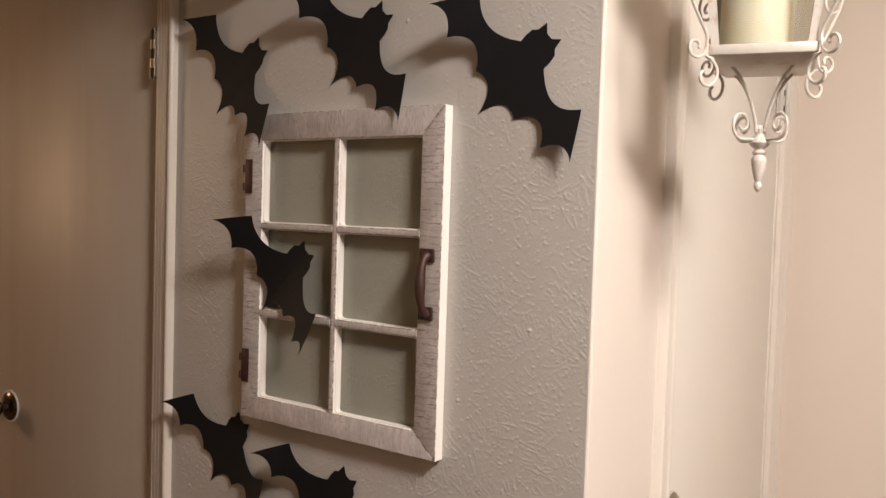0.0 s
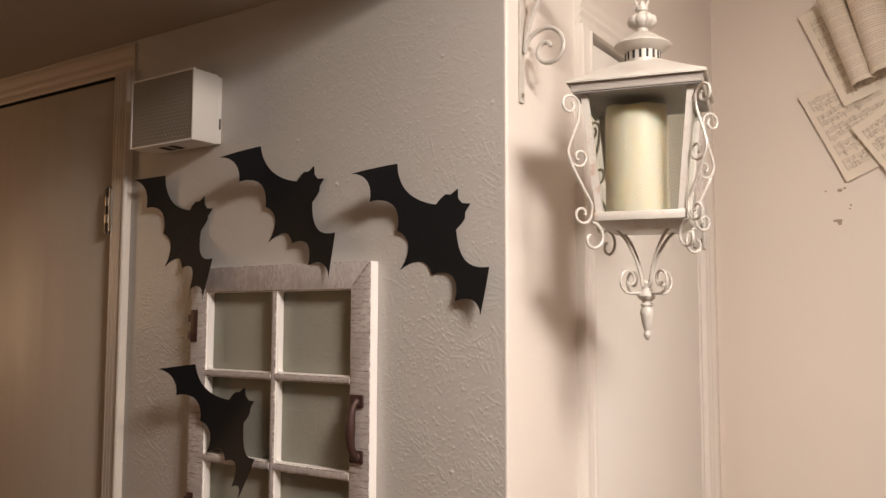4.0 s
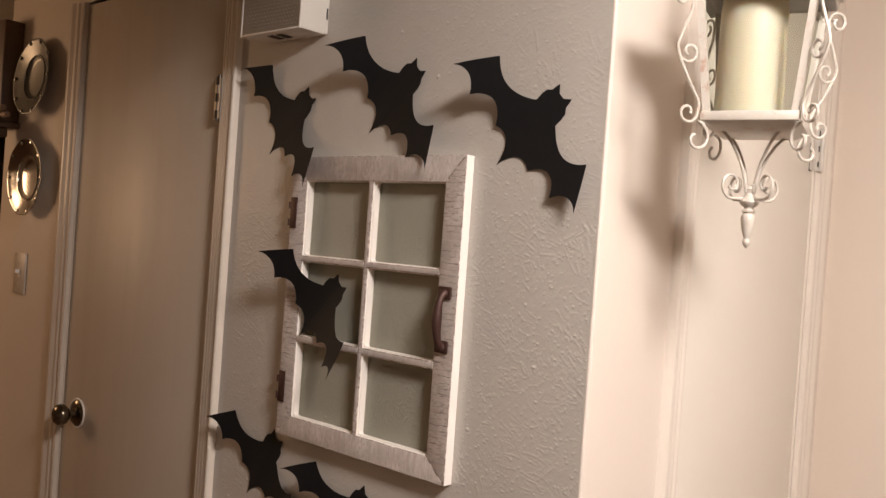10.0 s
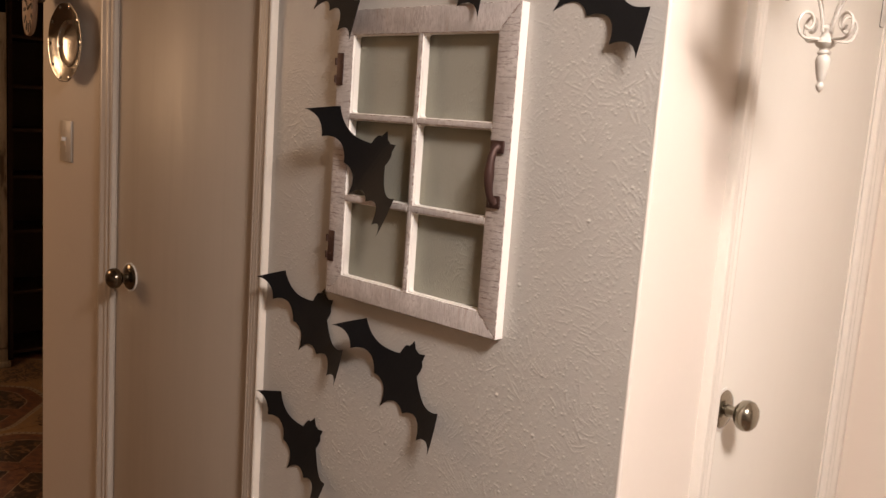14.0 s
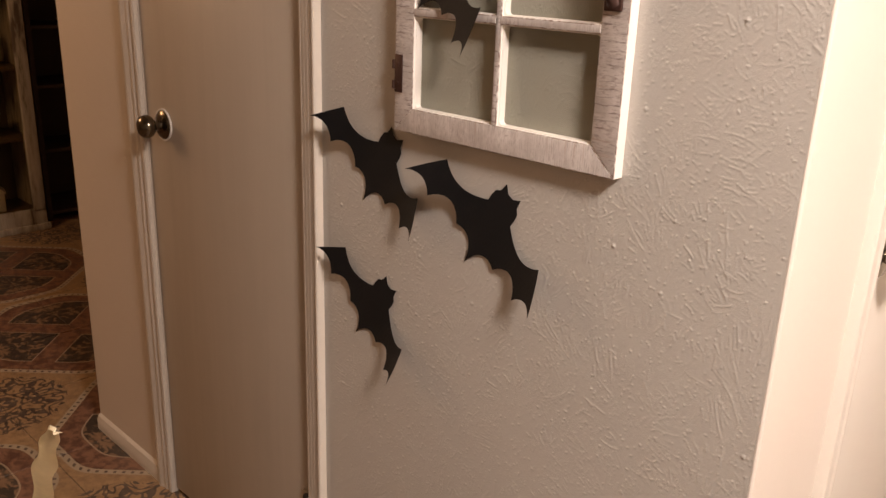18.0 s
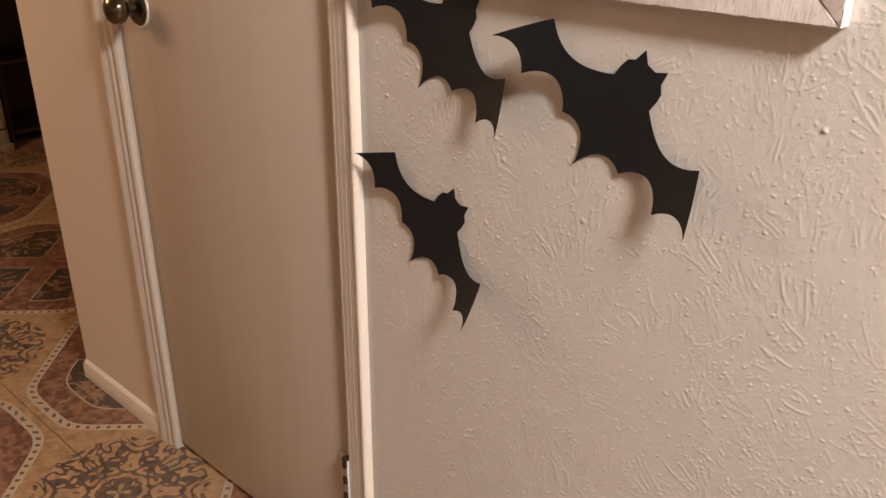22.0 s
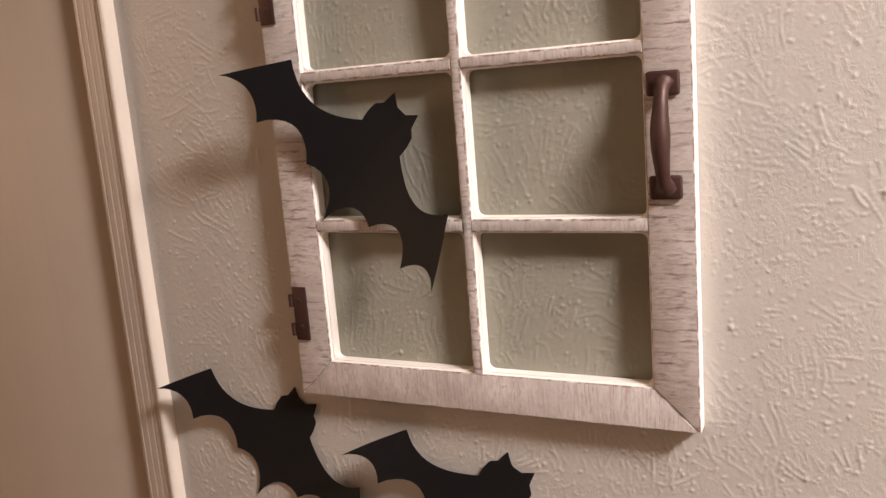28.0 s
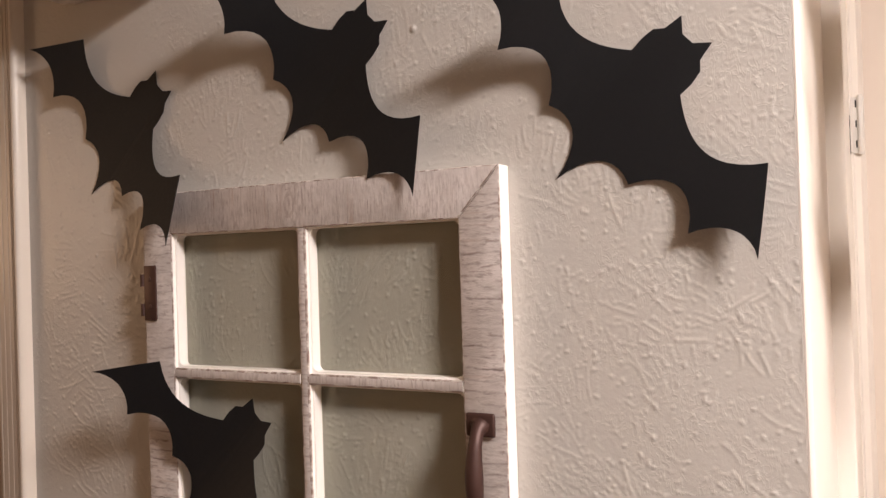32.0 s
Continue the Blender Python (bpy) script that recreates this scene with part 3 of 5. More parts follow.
def plaster_relief():
    """Stomped plaster as one uneven skin: fans of soft beaded ridges, bristle marks, specks and lumps."""
    step, x0, z0 = 0.00125, -1.3285, 0.16
    nx, nz = int((XR - 0.0052 - x0) / step) + 1, int((ZLOW - 0.003 - z0) / step) + 1
    rng = np.random.default_rng(11)
    rnd = random.Random(11)
    height = np.zeros((nz, nx))

    def stamp(x, z, ang, half, sigma, tall, bend, bead):
        """Adds one ridge with soft flanks; a half length near its width makes a speck."""
        reach = half + 3 * sigma
        i0, i1 = max(0, int((x - reach - x0) / step)), min(nx, int((x + reach - x0) / step) + 2)
        j0, j1 = max(0, int((z - reach - z0) / step)), min(nz, int((z + reach - z0) / step) + 2)
        if i1 <= i0 or j1 <= j0:
            return
        dx = (x0 + np.arange(i0, i1) * step - x)[None, :]
        dz = (z0 + np.arange(j0, j1) * step - z)[:, None]
        c, si = math.cos(ang), math.sin(ang)
        u, v = dx * c + dz * si, dz * c - dx * si
        t = u / half
        v = v - bend * half * (t * t - 0.3)
        along = np.clip(1.25 - np.abs(t) ** 3 * 1.25, 0, 1)
        if bead:
            along = along * (0.72 + 0.28 * np.sin(u * bead + x * 900))
        patch = height[j0:j1, i0:i1]
        np.maximum(patch, tall * along * np.exp(-(v / sigma) ** 2), out=patch)

    def strength(x, z):
        k = 1.0 if z < 1.62 else 0.8 if z < 1.80 else 0.45
        if x < -1.10 and z > 1.62:
            k *= 0.7
        return k * (1.15 if z < 1.1 else 1.0) * (0.78 + 0.22 * (0.5 + 0.5 * math.sin(13 * x + 5 * z + 0.7) * math.sin(11 * z - 6 * x + 1.9)))

    # brush marks: ridges that fan out unevenly from each dab
    for _ in range(1250):
        cx, cz = rnd.uniform(x0, XR), rnd.uniform(z0, ZLOW)
        force = strength(cx, cz) * rnd.uniform(0.45, 1.0)
        start = 1.95 + 0.7 * math.sin(6 * cx + 4 * cz) * math.sin(5 * cz - 3 * cx) + rnd.gauss(0, 0.45)
        span, count = rnd.uniform(0.2, 1.5), rnd.randint(4, 12)
        base, bow, gap = rnd.uniform(0.006, 0.019), rnd.uniform(0.0, 0.022), rnd.uniform(0.0036, 0.0072)
        for k in range(count):
            q = k / (count - 1) - 0.5
            ang = start + span * q + rnd.gauss(0, 0.13)
            half = base * (rnd.uniform(0.3, 1.2) if rnd.random() < 0.9 else 1.7)
            at, side = bow + rnd.gauss(0, 0.005), q * count * gap
            x = cx + at * math.cos(ang) - side * math.sin(start) + rnd.gauss(0, 0.0008)
            z = cz + at * math.sin(ang) + side * math.cos(start) + rnd.gauss(0, 0.0008)
            stamp(x, z, ang, half, rnd.uniform(0.00070, 0.00110), force * rnd.uniform(0.00026, 0.00080), rnd.gauss(0, 0.12), rnd.choice((0, rnd.uniform(1000, 2200))))
            if rnd.random() < 0.25:
                stamp(x + half * math.cos(ang), z + half * math.sin(ang), ang, rnd.uniform(0.0012, 0.0019), rnd.uniform(0.0009, 0.0014), force * rnd.uniform(0.0006, 0.0013), 0.0, 0)
    for _ in range(9000):
        x, z = rnd.uniform(x0, XR), rnd.uniform(z0, ZLOW)
        stamp(x, z, rnd.uniform(0, 3.14), rnd.uniform(0.0011, 0.0028), rnd.uniform(0.0008, 0.0014), (0.35 + 0.65 * strength(x, z)) * rnd.uniform(0.0002, 0.0009), 0.0, 0)
    for _ in range(45):
        stamp(rnd.uniform(x0, XR), rnd.uniform(0.05, 2.0), rnd.uniform(0, 3.14), rnd.uniform(0.0022, 0.003), rnd.uniform(0.0018, 0.0026), rnd.uniform(0.0009, 0.0018), 0.0, 0)

    # finer unevenness at two scales
    def rough(cell, tall):
        grid = rng.random((int(nz * step / cell) + 3, int(nx * step / cell) + 3))
        a, b = np.arange(nz) * step / cell, np.arange(nx) * step / cell
        i, j = a.astype(int), b.astype(int)
        fa, fb = (a - i)[:, None], (b - j)[None, :]
        fa, fb = fa * fa * (3 - 2 * fa), fb * fb * (3 - 2 * fb)
        top = grid[i][:, j] * (1 - fb) + grid[i][:, j + 1] * fb
        low = grid[i + 1][:, j] * (1 - fb) + grid[i + 1][:, j + 1] * fb
        return (top * (1 - fa) + low * fa) * tall

    height += rough(0.0040, 0.00007) + rough(0.012, 0.00014) + rough(0.05, 0.0006)
    # the skin runs out flat beside the door moulding
    height *= np.clip((np.arange(nx) * step - 0.004) / 0.03, 0.15, 1)[None, :]
    xs, zs = np.meshgrid(x0 + np.arange(nx) * step, z0 + np.arange(nz) * step)
    co = np.stack([xs, W - 0.0002 - height, zs], -1).reshape(-1, 3)
    n = (np.arange(nz - 1)[:, None] * nx + np.arange(nx - 1)[None, :]).ravel()
    quads = np.stack([n, n + 1, n + nx + 1, n + nx], -1)
    me = bpy.data.meshes.new("plaster_skin")
    me.vertices.add(len(co))
    me.vertices.foreach_set("co", co.ravel())
    me.loops.add(quads.size)
    me.loops.foreach_set("vertex_index", quads.ravel())
    me.polygons.add(len(quads))
    me.polygons.foreach_set("loop_start", np.arange(0, quads.size, 4))
    me.polygons.foreach_set("use_smooth", np.ones(len(quads), dtype=bool))
    me.update(calc_edges=True)
    me.materials.append(M_GREY)
    ob = new("plaster_skin", me)
    ob.parent = wall_grey
    tagged(ob, "raised brush strokes and specks in the plaster", kind="stuff")


plaster_relief()

# ---- trim ----
CASING = [(0, 0), (0, 0.010), (0.004, 0.0125), (0.010, 0.0125), (0.013, 0.0095), (0.018, 0.0095), (0.021, 0.0125), (0.027, 0.014),
          (0.031, 0.0115), (0.036, 0.0125), (0.043, 0.0165), (0.050, 0.0175), (0.056, 0.0165), (0.058, 0.013), (0.058, 0)]


def casing(name, a, b, u, w, material, label, wide=1.0, proud=1.0):
    ob = single(name, extrude_profile([(s * wide, h * proud) for s, h in CASING], a, b, u, w), material, label, "trim", kind="structure", smooth=50)
    return ob


single("trim_closet_reeds", extrude_profile([(0, 0), (0, 0.0105), (0.0010, 0.0112), (0.0050, 0.0112), (0.0056, 0.0104), (0.0068, 0.0104), (0.0074, 0.0111), (0.0150, 0.0113), (0.0156, 0.0106), (0.0168, 0.0106), (0.0174, 0.0113), (0.0250, 0.0115),
                                            (0.0256, 0.0108), (0.0268, 0.0108), (0.0274, 0.0115), (0.0325, 0.0118), (0.0333, 0.0110), (0.0342, 0.0118), (0.0390, 0.0138), (0.0400, 0.0132), (0.0400, 0)], (-1.3795, W, FLOOR), (-1.3795, W, 2.040), (1, 0, 0), (0, -1, 0)),
       M_REED, "tan finely reeded moulding along the closet door", "trim", kind="structure", smooth=35)
# outer bead in a paler colour: the lamp-lit edge of the moulding
single("trim_closet_right", extrude_profile([(0.0402, 0), (0.0402, 0.0128), (0.0412, 0.0142), (0.0430, 0.0149), (0.0452, 0.0147), (0.0472, 0.0134), (0.0487, 0.0105), (0.0498, 0.0060), (0.0505, 0.0020), (0.0510, 0)],
                                            (-1.3795, W, FLOOR), (-1.3795, W, 2.040), (1, 0, 0), (0, -1, 0)),
       M_BEADLIT, "cream rounded bead along the closet moulding, coloured paler as its lit edge", "trim", kind="structure", smooth=35)
casing("trim_closet_left", (-2.005, W, FLOOR), (-2.005, W, 2.040), (-1, 0, 0), (0, -1, 0), M_TRIM, "cream ridged moulding along the closet door", 1.1)
casing("trim_closet_top", (-2.068, W, 2.0405), (-1.328, W, 2.0405), (0, 0, 1), (0, -1, 0), M_BEIGE, "flat beige moulding over the closet door", 1.0, 0.22)
casing("trim_white_door_near", (XR, 1.296, FLOOR), (XR, 1.296, 2.040), (0, -1, 0), (1, 0, 0), M_TRIMW, "pale ridged moulding along the white door", 0.95)
casing("trim_white_door_far", (XR, 1.929, FLOOR), (XR, 1.929, 2.040), (0, 1, 0), (1, 0, 0), M_TRIMW, "pale ridged moulding along the white door", 1.1)
casing("trim_white_door_top", (XR, 1.2409, 2.0405), (XR, 1.9928, 2.0405), (0, 0, 1), (1, 0, 0), M_TRIMW, "pale ridged moulding over the white door", 0.85)
BASE = [(0, 0), (0, 0.012), (0.034, 0.012), (0.039, 0.009), (0.043, 0.009), (0.048, 0.004), (0.050, 0)]
single("baseboard", extrude_profile(BASE, (XL, W, FLOOR), (-2.0715, W, FLOOR), (0, 0, 1), (0, -1, 0)), M_TRIM, "cream painted baseboard along the beige wall", "baseboard", kind="structure")
# door frames inside the openings
structure("door_jamb", box((-1.3805, W + 0.0003, FLOOR), (-1.3685, W + T, 2.058)), M_TRIM, "painted closet door jamb", "door frame")
structure("door_jamb", box((-2.029, W + 0.0003, FLOOR), (-2.0035, W + T, 2.058)), M_TRIM, "painted closet door jamb", "door frame")
structure("door_jamb", box((XR - T, 1.277, FLOOR), (XR - 0.0003, 1.2975, 2.043)), M_TRIMW, "white door jamb", "door frame")
structure("door_jamb", box((XR - T, 1.9205, FLOOR), (XR - 0.0003, 1.945, 2.043)), M_TRIMW, "white door jamb", "door frame")


def door_knob(parent, axis, ball, rose, bright):
    """Round knob on a stem; local z points away from the door."""
    m = axis
    part("rosette", lathe([(0, 0), (0.033, 0), (0.034, 0.003), (0.030, 0.007), (0.016, 0.010), (0, 0.010)], 32, m), ball, parent, "round metal rosette")
    part("rosette_ring", lathe([(0.0335, 0.0), (0.037, 0.0), (0.0372, 0.003), (0.0335, 0.0032)], 32, m), rose, parent, "pale paint ring round the rosette")
    part("stem", lathe([(0.011, 0.008), (0.0095, 0.016), (0.0105, 0.026), (0, 0.028)], 20, m), ball, parent)
    part("knob", lathe([(0.008, 0.024), (0.017, 0.027), (0.0245, 0.034), (0.0268, 0.043), (0.025, 0.052), (0.018, 0.0585), (0.008, 0.061), (0, 0.0614)], 32, m), ball, parent, bright)


# closet door
closet = thing("closet_door", "flat beige painted closet door, closed", "door", (0, 0, 0))
part("slab", box((-2.0022, W + 0.002, FLOOR + 0.014), (-1.3815, W + 0.036, 2.0350), 0.002), M_DOOR, closet)
door_knob(closet, Matrix.Translation((-1.923, W + 0.002, 0.996)) @ Matrix.Rotation(radians(90), 4, "X"), M_KNOBD, M_PLASTIC, "dark polished bronze knob")
for z, leaf_metal, look_of in ((1.715, M_HINGED, "dark steel hinge leaf"), (0.192, M_STEEL, "bare steel hinge leaf")):
    part("hinge_leaf", box((-1.4110, W - 0.0042, z), (-1.3800, W + 0.0019, z + 0.089), 0.0005), leaf_metal, closet, look_of)
    for k in range(5):
        bm = lathe([(0, 0.0004), (0.0072, 0.0004), (0.0072, 0.0174), (0, 0.0174)], 14, Matrix.Translation((-1.3875, W - 0.0105, z + k * 0.0178)))
        part("hinge_knuckle", bm, M_STEEL if k % 2 else M_HINGED, closet)
    # bright edge strip; on the lower hinge pale paint replaces the steel's gleam
    part("hinge_leaf", box((-1.3802, W - 0.0150, z + 0.002), (-1.3788, W - 0.0102, z + 0.087)), M_STEEL if z > 1 else M_HINGEW, closet, "bright hinge edge, pale colour for the gleam on the lower hinge")
    part("hinge_pin", lathe([(0, -0.004), (0.0045, -0.003), (0.0045, 0.092), (0, 0.094)], 12, Matrix.Translation((-1.3875, W - 0.0105, z))), M_HINGED, closet)
# near-black strip that gives the gap above the door its shade
structure("door_gap_shade", box((-2.003, W + 0.04, 2.026), (-1.381, W + 0.06, 2.058)), M_SLOT, "shadowed gap over the closet door", "door frame")

# white door
wdoor = thing("white_door", "flat white painted door, closed", "door")
part("slab", box((XR - 0.038, 1.2995, FLOOR + 0.014), (XR - 0.0035, 1.9208, 2.030), 0.0006), M_DOORW, wdoor)
door_knob(wdoor, Matrix.Translation((XR - 0.004, 1.343, 0.994)) @ Matrix.Rotation(radians(90), 4, "Y"), M_KNOB, M_PLASTIC, "brushed antique nickel knob")
for z in (1.708, 0.20):
    leaf = part("hinge_leaf", box((XR - 0.004, 1.9245, z), (XR + 0.012, 1.9275, z + 0.094), 0.0006), M_HINGEW, wdoor, "white painted hinge leaf")
    for k in (0.10, 0.46, 0.82):
        part("hinge_slot", box((XR + 0.0045, 1.9238, z + 0.094 * k), (XR + 0.0067, 1.9246, z + 0.094 * k + 0.012)), M_SLOT, leaf)
    flat = part("hinge_leaf", box((XR - 0.0036, 1.8935, z), (XR - 0.0012, 1.9190, z + 0.094), 0.0006), M_HINGEW, wdoor, "white painted hinge leaf")
    for lo, hi in (((1.8925, z - 0.001), (1.8934, z + 0.060)), ((1.8934, z - 0.0022), (1.9080, z - 0.0008))):
        part("hinge_gap", box((XR - 0.0036, lo[0], lo[1]), (XR - 0.0026, hi[0], hi[1])), M_SLOT, flat)
    part("hinge_barrel", lathe([(0, -0.003), (0.004, -0.002), (0.005, 0.0), (0.005, 0.094), (0.003, 0.098), (0, 0.098)], 14, Matrix.Translation((XR + 0.0125, 1.925, z))), M_HINGEW, wdoor)
    part("hinge_gap", box((XR + 0.0078, 1.9235, z + 0.004), (XR + 0.0087, 1.9246, z + 0.090)), M_SLOT, leaf)

# ---- door chime box ----
chime = thing("door_chime", "white plastic box with a pierced grille high on the wall", "chime box")
part("back_plate", box((-1.239, W - 0.010, 1.861), (-1.069, W, 1.986), 0.002), M_PLASTIC, chime)
part("cover", box((-1.242, 0.943, 1.858), (-1.066, W - 0.010, 1.989), 0.004), M_PLASTIC, chime)
part("front_panel", box((-1.2395, 0.9418, 1.8605), (-1.0685, 0.9431, 1.9865)), M_MESHGREY, chime, "grey perforated front")
for lo, hi in (((-1.242, 1.858), (-1.2385, 1.989)), ((-1.0695, 1.858), (-1.066, 1.989)), ((-1.2385, 1.858), (-1.0695, 1.8612)), ((-1.2385, 1.9858), (-1.0695, 1.989))):
    part("rim", box((lo[0], 0.9402, lo[1]), (hi[0], 0.9440, hi[1]), 0.0006), M_PLASTIC, chime, "raised white rim round the grille")
bm = bmesh.new()
for i in range(17):
    for j in range(17):
        x, z = -1.228 + i * 0.0091 + (j % 2) * 0.0045, 1.8675 + j * 0.0068
        g4 = [bm.verts.new((x + dx, 0.9420, z + dz)) for dx, dz in ((-0.0038, 0), (0, -0.0028), (0.0038, 0), (0, 0.0028))]
        tip = bm.verts.new((x, 0.9404, z))
        for k in range(4):
            bm.faces.new((g4[k], g4[(k + 1) % 4], tip))
part("grille", bm, M_MESHGREY, chime, "raised lattice of the grille", smooth=None)
for x in (-1.172, -1.146):
    part("slot", box((x - 0.009, 0.957, 1.8572), (x + 0.009, 0.985, 1.8585)), M_SLOT, chime, "dark sound slot")
part("side_notch", box((-1.0692, W - 0.0065, 1.888), (-1.0682, W - 0.0030, 1.908)), M_SLOT, chime, "thin dark seam")


# ---- paper bats ----
def bat_mesh():
    """Half outlines over the wing's length, mirrored; returned flat, in metres."""
    top = [(0, 0.080), (0.0055, 0.080), (0.0163, 0.0895), (0.0190, 0.0745), (0.0255, 0.0685), (0.0272, 0.058), (0.0268, 0.0463)]
    edge = []
    for i in range(13):
        k = i / 12
        edge.append((0.0268 + 0.086 * k, 0.0463 + 0.0075 * k - 0.085 * k * (1 - k) * (0.85 + 0.35 * k)))
    tip = (0.1602, 0.0015)
    under = []
    for a, b, rise in (((0.1602, 0.0015), (0.109, -0.0225), 0.015), ((0.109, -0.0225), (0.047, -0.0295), 0.023), ((0.047, -0.0295), (0.0, -0.0670), 0.021)):
        for i in range(9):
            k = i / 9
            x, z = a[0] + (b[0] - a[0]) * k, a[1] + (b[1] - a[1]) * k
            n = Vector((b[1] - a[1], a[0] - b[0])).normalized()
            s = math.sin(math.pi * k) ** 0.8 * rise
            under.append((x + n.x * s * 0.5, z + abs(n.y) * s))
    return [*top, *edge[1:], tip, *under[1:], (0.0, -0.0676)]


def bat(at, angle, left, right, size=1.0, crease=False, stiff=False):
    """A bat of black card: at = point midway between the wing tips; left, right = how far the tips stand off."""
    half = bat_mesh()
    outline = half + [(-x, z) for x, z in reversed(half[1:-1])]
    bm = bmesh.new()
    bm.faces.new([bm.verts.new((x, 0, z)) for x, z in outline])
    for k in range(-15, 16):
        bmesh.ops.bisect_plane(bm, geom=bm.verts[:] + bm.edges[:] + bm.faces[:], plane_co=(k * 0.01, 0, 0), plane_no=(1, 0, 0))
    bmesh.ops.triangulate(bm, faces=bm.faces[:])
    span = bm.verts.layers.float.new("span")
    for v in bm.verts:
        u = v.co.x
        v[span] = u
        s = right if u > 0 else left
        if crease:
            # folded sharply along the body, the wings bent a little further
            k = abs(u) / 0.145
            rise = s * k ** 1.7
            v.co.x = math.copysign(abs(u) - 0.5 * rise * rise / max(abs(u), 0.001), u)
            v.co.y = -rise
        elif stiff and u > 0.012:
            rise = s * (u - 0.012) / 0.133
            v.co.x = u - 0.5 * rise * rise / u
            v.co.y = -rise
        elif abs(u) > 0.012:
            c = 2 * s / 0.145 ** 2
            d = abs(u) - 0.012
            v.co.x = math.copysign(0.012 + math.sin(c * d) / c, u)
            v.co.y = -(1 - math.cos(c * d)) / c
    back = bmesh.ops.duplicate(bm, geom=bm.verts[:] + bm.edges[:] + bm.faces[:])
    lift = [g for g in back["geom"] if isinstance(g, bmesh.types.BMVert)]
    rim = [e for e in bm.edges if e.is_boundary]
    for v in lift:
        v.co.y += 0.0006
    bmesh.ops.bridge_loops(bm, edges=rim)
    ob = thing("paper_bat", "black cut-out card bat with wings bent off the wall", "paper bat", group="paper bats")
    for name, lo, hi in (("body", -0.03, 0.03), ("wing", -1, -0.03), ("wing", 0.03, 1)):
        piece = bm.copy()
        mark = piece.verts.layers.float["span"]
        gone = [f for f in piece.faces if not lo < sum(v[mark] for v in f.verts) / len(f.verts) < hi]
        bmesh.ops.delete(piece, geom=gone, context="FACES")
        part(name, piece, M_BLACK, ob, smooth=None)
    bm.free()
    ob.matrix_world = Matrix.Translation(at) @ Matrix.Rotation(radians(-angle), 4, "Y") @ Matrix.Diagonal((size, 1, size, 1))
    return ob


WB = W - 0.0022
for mx, mz, ang, sl, sr, size, base, stiff in (
        (-1.1646, 1.690, -45.9, 0.028, 0.043, 1.050, WB, True), (-0.8885, 1.7225, -45.7, 0.090, 0.025, 1.013, WB - 0.0016, True), (-0.6047, 1.6631, -47.7, 0.083, 0.022, 1.003, WB, False),
        (-1.0195, 1.3496, -44.4, 0.053, 0.055, 0.985, 0.9885, False), (-1.1745, 1.0282, -33.1, 0.0447, 0.0443, 1.0, WB - 0.001, False), (-0.9271, 0.9814, -35.0, 0.057, 0.0443, 1.02, WB - 0.001, False),
        (-1.1894, 0.7678, -37.6, 0.024, 0.066, 1.002, WB - 0.0016, False)):
    bat((mx, base, mz), ang, sl, sr, size, base < 0.99, stiff)

# ---- old window frame ----
win = thing("window_frame_decor", "white-washed wooden six-pane window frame hung on the wall", "window frame")
FX0, FX1, FZ0, FZ1, FY = -1.115, -0.699, 1.113, 1.632, 0.9895
COLS, ROWSW = ((-1.073, -0.913), (-0.900, -0.740)), ((1.153, 1.289), (1.304, 1.438), (1.4515, 1.587))
FB = W - 0.0012


def board(pts, material, name, bevel=0.0012):
    """A flat board with mitred ends: corners in (x, z)."""
    bm = bmesh.new()
    ends = [[bm.verts.new((x, y, z)) for x, z in pts] for y in (FY, FB)]
    n = len(pts)
    bm.faces.new(ends[0])
    bm.faces.new(ends[1])
    for i in range(n):
        bm.faces.new((ends[0][i], ends[0][(i + 1) % n], ends[1][(i + 1) % n], ends[1][i]))
    bmesh.ops.bevel(bm, geom=[e for e in bm.edges if all(abs(v.co.y - FY) < 1e-5 for v in e.verts) and e.calc_length() > 0.02], offset=bevel, segments=2, affect="EDGES", profile=0.5)
    bm.normal_update()
    for f in bm.faces:
        tilt = abs(f.normal.y)
        f.material_index = 1 if tilt < 0.3 else 2 if tilt < 0.97 else 0
    return part(name, bm, (material, M_JAMB, M_WORN), win)


ix0, ix1, iz0, iz1 = COLS[0][0] - 0.0015, COLS[1][1] + 0.0015, ROWSW[0][0] - 0.0015, ROWSW[2][1] + 0.0015
g = 0.0004
board([(FX0 + g, FZ1), (FX1 - g, FZ1), (ix1 - g, iz1), (ix0 + g, iz1)], M_WOODX, "top_rail")
board([(FX0 + g, FZ0), (ix0 + g, iz0), (ix1 - g, iz0), (FX1 - g, FZ0)], M_WOODX, "bottom_rail")
board([(FX0, FZ0 + g), (FX0, FZ1 - g), (ix0, iz1 - g), (ix0, iz0 + g)], M_WOODZ, "left_stile")
board([(FX1, FZ0 + g), (ix1, iz0 + g), (ix1, iz1 - g), (FX1, FZ1 - g)], M_WOODZ, "right_stile")
mx0, mx1 = COLS[0][1] + 0.0015, COLS[1][0] - 0.0015
board([(mx0, iz0 + g), (mx1, iz0 + g), (mx1, iz1 - g), (mx0, iz1 - g)], M_WOODZ, "mullion", 0.0018)
for (a0, a1), (b0, b1) in zip(ROWSW, ROWSW[1:]):
    for x0, x1 in ((ix0, mx0), (mx1, ix1)):
        board([(x0 + g, a1 + 0.0015), (x1 - g, a1 + 0.0015), (x1 - g, b0 - 0.0015), (x0 + g, b0 - 0.0015)], M_WOODX, "glazing_bar", 0.0018)


